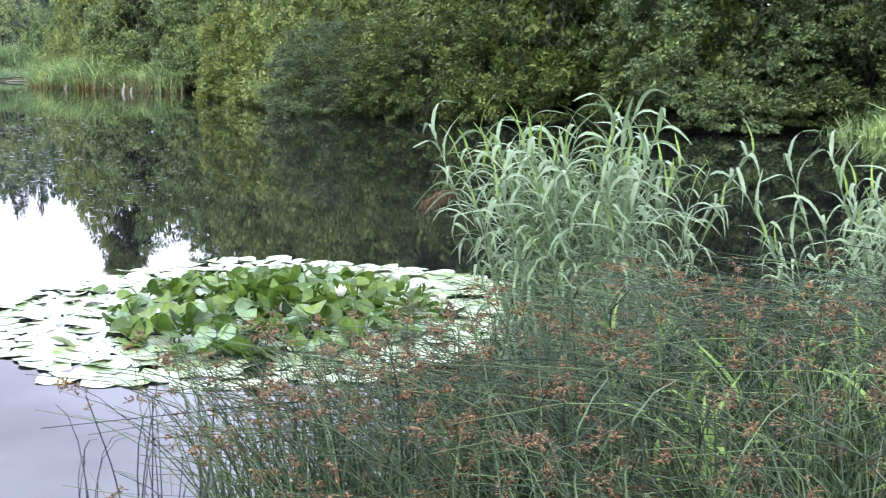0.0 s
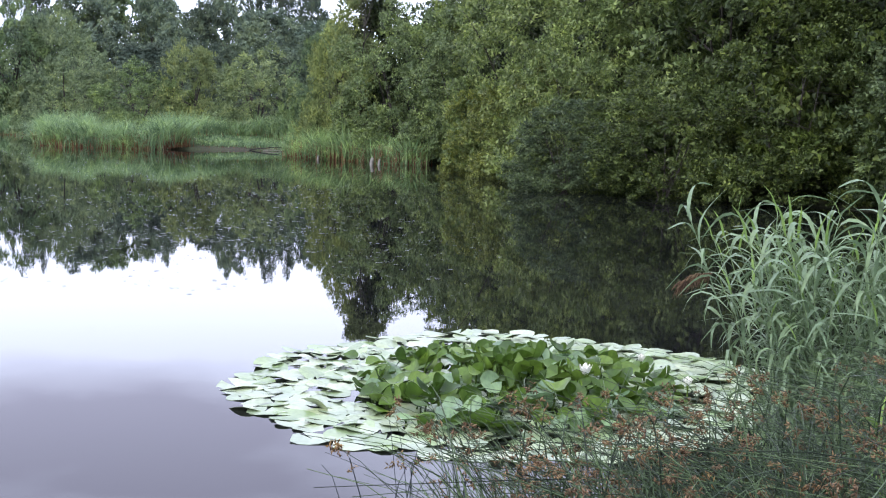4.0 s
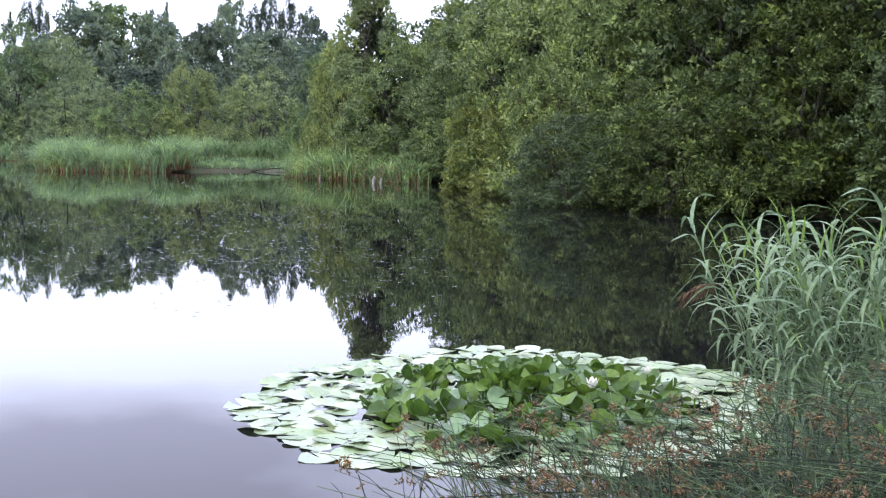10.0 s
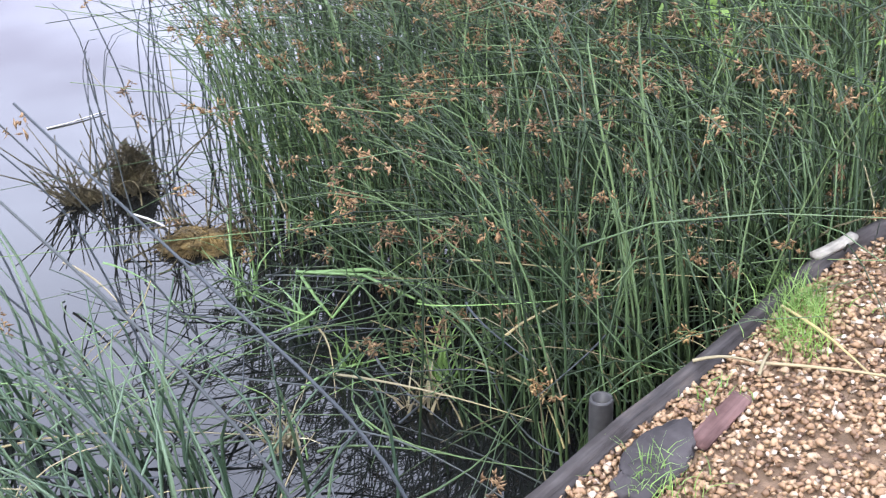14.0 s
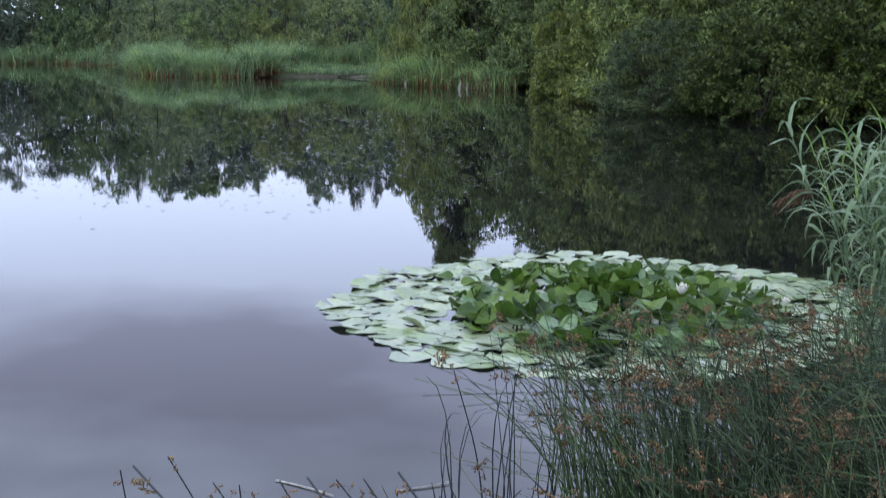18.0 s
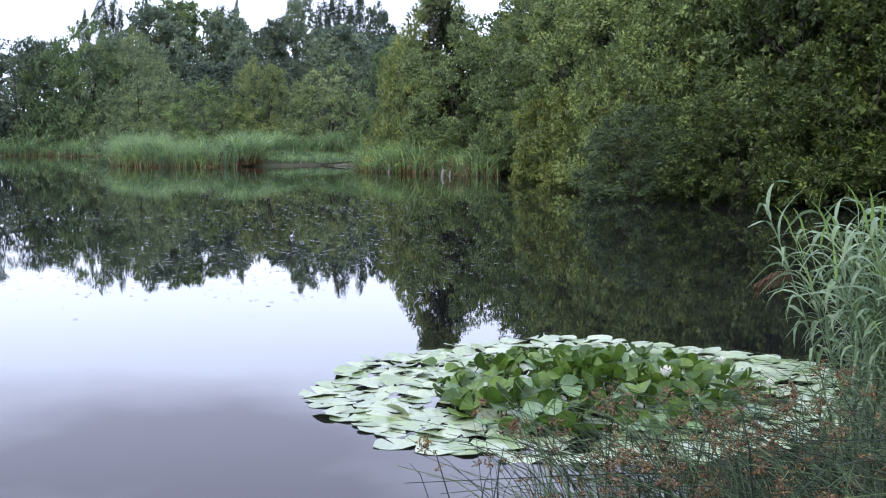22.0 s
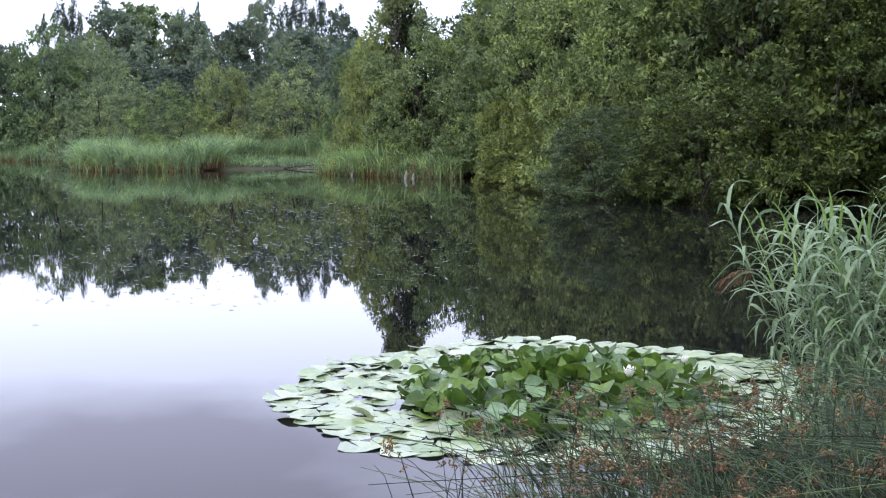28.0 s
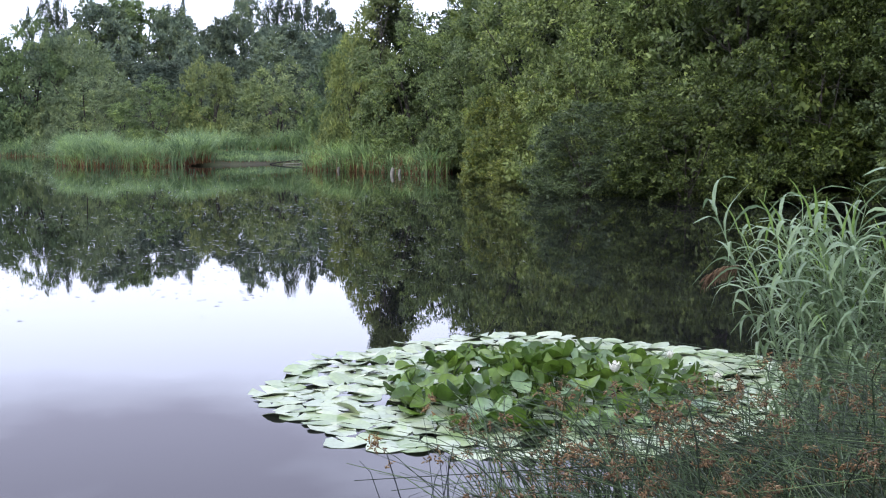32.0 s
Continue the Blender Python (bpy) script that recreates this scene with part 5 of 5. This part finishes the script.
def worn_board(length, width, height, seed, mat, cuts=14):
    """A sawn timber with rounded, worn edges."""
    bm = bmesh.new()
    bmesh.ops.create_cube(bm, size=1.0)
    bmesh.ops.scale(bm, vec=(length, width, height), verts=bm.verts)
    long = [e for e in bm.edges if abs(e.verts[0].co.x - e.verts[1].co.x) > length * 0.5]
    bmesh.ops.subdivide_edges(bm, edges=long, cuts=cuts, use_grid_fill=True)
    bmesh.ops.bevel(bm, geom=[e for e in bm.edges if e.calc_face_angle(0) > 1.0], offset=min(width, height) * 0.22, segments=2, affect="EDGES")
    for v in bm.verts:
        v.co += Vector((0, noise.noise(Vector((v.co.x * 3, seed, 0))), noise.noise(Vector((v.co.x * 3, seed, 5))))) * 0.012
        v.co += noise.noise_vector(v.co * 30 + Vector((seed, 0, 0))) * 0.0015
    me = bpy.data.meshes.new("timber")
    bm.to_mesh(me)
    bm.free()
    me.materials.append(mat)
    me.polygons.foreach_set("use_smooth", np.ones(len(me.polygons), bool))
    return me


def build_edge():
    e = group_at("timber_edging", 0, 0, 0, "dark weathered timber edging between gravel and rushes", "edging")
    part("rail", worn_board(2.0, 0.042, 0.16, 1, M_PLANK), e, "", edge_pose(0.03, -0.026, GRAVEL_Z - 0.062))
    part("rail", worn_board(1.7, 0.042, 0.16, 2, M_PLANK), e, "", edge_pose(1.84, 0.14, GRAVEL_Z - 0.06, -0.22))
    part("rail", worn_board(2.2, 0.032, 0.16, 3, M_PLANK), e, "", edge_pose(-2.1, -0.03, GRAVEL_Z - 0.062, 0.02))
    part("rail_cap", worn_board(0.15, 0.026, 0.02, 4, M_DRIFT, 4), e, "pale lichen-grey timber end", edge_pose(1.06, -0.022, GRAVEL_Z + 0.024, -0.2))
    b = new("loose_board", worn_board(0.19, 0.042, 0.02, 6, M_RED, 6))
    b.matrix_basis = edge_pose(0.325, 0.098, GRAVEL_Z + 0.003, 0.06)
    tagged(b, "reddish worn board lying in the gravel beside the edging", "board")
    bm = bmesh.new()
    bmesh.ops.create_icosphere(bm, subdivisions=4, radius=1.0)
    for v in bm.verts:
        k = 1 + 0.35 * noise.noise(v.co * 1.6 + Vector((4, 0, 0))) + 0.12 * noise.noise(v.co * 6)
        v.co = Vector((v.co.x * 0.12 * k, v.co.y * 0.055 * k, max(-0.01, min(0.012, v.co.z * 0.03)) + 0.006 * noise.noise(v.co * 4)))
    me = bpy.data.meshes.new("stone_slab")
    bm.to_mesh(me)
    bm.free()
    me.materials.append(M_WOOD)
    me.polygons.foreach_set("use_smooth", np.ones(len(me.polygons), bool))
    c = new("stone_slab", me)
    c.matrix_basis = edge_pose(0.15, 0.07, GRAVEL_Z + 0.002, 0.12)
    tagged(c, "dark flat slab sunk in the gravel beside the edging", "slab")
    # pipe stub behind the edging
    p = group_at("pipe_stub", 0.473, 2.06, -0.035, "grey plastic pipe stub upright behind the timber edging", "pipe")
    prof = [(0.024, -0.3), (0.024, 0.365), (0.022, 0.372), (0.018, 0.37), (0.018, 0.3), (0.0, 0.3)]
    k = 20
    v = [(r * math.cos(2 * math.pi * i / k), r * math.sin(2 * math.pi * i / k), z) for r, z in prof for i in range(k)]
    f = [(j * k + i, j * k + (i + 1) % k, (j + 1) * k + (i + 1) % k, (j + 1) * k + i) for j in range(len(prof) - 1) for i in range(k)]
    part("tube", mesh_np("tube", v, f, M_PIPE, True), p)
    # grass tufts growing through the gravel
    rng = np.random.default_rng(12)
    for x, y, n, h in [(0.95, 2.29, 190, 0.085), (0.9, 2.2, 120, 0.07), (0.87, 2.13, 50, 0.05), (0.51, 1.75, 80, 0.06), (1.14, 2.2, 40, 0.05), (0.66, 1.98, 18, 0.05)]:
        g = group_at("grass_tuft", x, y, GRAVEL_Z, "bright green grass tuft growing through the gravel", "grass", "grass tufts in the gravel")
        bb = np.column_stack([rng.normal(0, 0.036, (n, 2)), np.zeros(n)])
        v, q = blades(rng, bb, h * rng.uniform(0.5, 1.2, n), rng.normal(0, 0.7, (n, 2)), rng.uniform(0.002, 0.0035, n), 4)
        part("foliage", mesh_np("foliage", v, q, M_GRASS), g)
    for a, b in [((0.66, 2.09), (0.78, 2.065)), ((0.78, 2.065), (1.16, 1.89)), ((0.9, 2.27), (0.98, 1.98)), ((0.6, 1.5), (1.0, 1.38)), ((0.77, 2.02), (0.82, 2.1))]:
        t = group_at("dry_stalk", a[0], a[1], GRAVEL_Z + 0.024, "straw-coloured dry stalk lying on the gravel", "dry stalk", "dry stalks on the gravel")
        s = np.linspace(0, 1, 6)
        d = np.array(b) - np.array(a)
        pth = np.stack([d[0] * s, d[1] * s, 0.012 * np.sin(np.pi * s)], -1)
        v, q = tubes(pth[None], np.linspace(0.004, 0.002, 6)[None], 5)
        part("stalk", mesh_np("stalk", v, q, M_STRAW, True), t)


build_edge()


def stone_shapes(rng, count):
    t = (1 + 5 ** 0.5) / 2
    v = unit(np.array([(-1, t, 0), (1, t, 0), (-1, -t, 0), (1, -t, 0), (0, -1, t), (0, 1, t), (0, -1, -t), (0, 1, -t), (t, 0, -1), (t, 0, 1), (-t, 0, -1), (-t, 0, 1)], float))
    f = np.array([(0, 11, 5), (0, 5, 1), (0, 1, 7), (0, 7, 10), (0, 10, 11), (1, 5, 9), (5, 11, 4), (11, 10, 2), (10, 7, 6), (7, 1, 8),
                  (3, 9, 4), (3, 4, 2), (3, 2, 6), (3, 6, 8), (3, 8, 9), (4, 9, 5), (2, 4, 11), (6, 2, 10), (8, 6, 7), (9, 8, 1)])
    return [v * rng.uniform(0.75, 1.25, (12, 1)) * [1, rng.uniform(0.6, 0.9), rng.uniform(0.45, 0.7)] for _ in range(count)], f


M_GRIT = plain("grit", [(0.3, (0.075, 0.047, 0.027)), (0.7, (0.165, 0.108, 0.063))], 40.0, 0.9, 0.8, 0.004)


def build_gravel():
    rng = np.random.default_rng(99)
    shapes, f = stone_shapes(rng, 10)
    bed = group_at("gravel_path", 0.8, 1.8, GRAVEL_Z, "warm brown pea gravel path inside the timber edging", "gravel")
    tagged(bed, kind="structure")
    o = np.array([0.8, 1.8, GRAVEL_Z])
    n = 21000
    al = np.where(rng.random(n) < 0.9, rng.uniform(-0.5, 1.75, n), rng.uniform(-2.8, 2.6, n))
    off = -0.008 + 1.15 * rng.random(n) ** 1.15 + np.tan(0.22) * np.maximum(0, al - 1.03)
    p = EDGE_A + EDGE_DIR * al[:, None] - np.array([-EDGE_DIR[1], EDGE_DIR[0]]) * off[:, None]
    size = rng.uniform(0.0055, 0.0108, n)
    z = GRAVEL_Z - 0.008 + rng.uniform(0, 0.013, n)
    near = (np.abs(al - 0.62) < 0.35) & (off < 0.5) & (off > 0.08)
    solo = np.flatnonzero(near)[:290]
    rest = np.setdiff1d(np.arange(n), solo)
    meshes = [mesh_np("stone", s, f, M_GRAVEL) for s in shapes]
    for i in solo:
        m = Matrix.Translation((p[i, 0] - o[0], p[i, 1] - o[1], z[i] - o[2] + 0.004)) @ Euler((rng.normal(0, 0.35), rng.normal(0, 0.35), rng.uniform(0, 6.3))).to_matrix().to_4x4() @ Matrix.Scale(float(size[i]) * 1.1, 4)
        part("stone", meshes[int(rng.integers(10))], bed, "", m)
    chip = np.array([(1, 0, 0), (-1, 0, 0), (0, 1, 0), (0, -1, 0), (0, 0, 1), (0, 0, -1)], float)
    shapes = [chip * rng.uniform(0.65, 1.2, (6, 1)) * [1.15, 0.9, 0.7] + rng.normal(0, 0.16, (6, 3)) for _ in range(14)]
    f = np.array([(0, 2, 4), (2, 1, 4), (1, 3, 4), (3, 0, 4), (2, 0, 5), (1, 2, 5), (3, 1, 5), (0, 3, 5)])
    k = rng.integers(0, 14, len(rest))
    a, tilt = rng.uniform(0, 6.283, len(rest)), rng.normal(0, 0.35, len(rest))
    v = np.array(shapes)[k] * size[rest][:, None, None]
    ct, st = np.cos(tilt)[:, None], np.sin(tilt)[:, None]
    y, zz = v[..., 1] * ct - v[..., 2] * st, v[..., 1] * st + v[..., 2] * ct
    ca, sa = np.cos(a)[:, None], np.sin(a)[:, None]
    x, y = v[..., 0] * ca - y * sa, v[..., 0] * sa + y * ca
    v = np.stack([x + p[rest, 0:1] - o[0], y + p[rest, 1:2] - o[1], zz + z[rest][:, None] - o[2]], -1).reshape(-1, 3)
    ff = (np.arange(len(rest))[:, None, None] * 6 + f).reshape(-1, 3)
    side = np.array([EDGE_DIR[1], -EDGE_DIR[0]])
    bend = EDGE_DIR * math.cos(0.22) + side * math.sin(0.22)
    corner = EDGE_B - side * 0.014
    outline = [EDGE_A - EDGE_DIR * 2.9 - side * 0.014, corner, corner + bend * 1.9, corner + bend * 1.9 + side * 2.3, EDGE_A - EDGE_DIR * 2.9 + side * 2.6]
    bm = bmesh.new()
    base = bm.faces.new([bm.verts.new((x - o[0], y - o[1], -0.01)) for x, y in outline])
    ext = bmesh.ops.extrude_face_region(bm, geom=[base])
    bmesh.ops.translate(bm, vec=(0, 0, -0.29), verts=[g for g in ext["geom"] if isinstance(g, bmesh.types.BMVert)])
    bmesh.ops.recalc_face_normals(bm, faces=bm.faces[:])
    slab = bpy.data.meshes.new("gravel_bed")
    bm.to_mesh(slab)
    bm.free()
    slab.materials.append(M_GRIT)
    part("gravel_bed", slab, bed, "gritty sand under the loose gravel")
    rob = part("loose_gravel", mesh_np("loose_gravel", v, ff, M_GRAVEL), bed)
    tagged(rob, kind="stuff")


build_gravel()
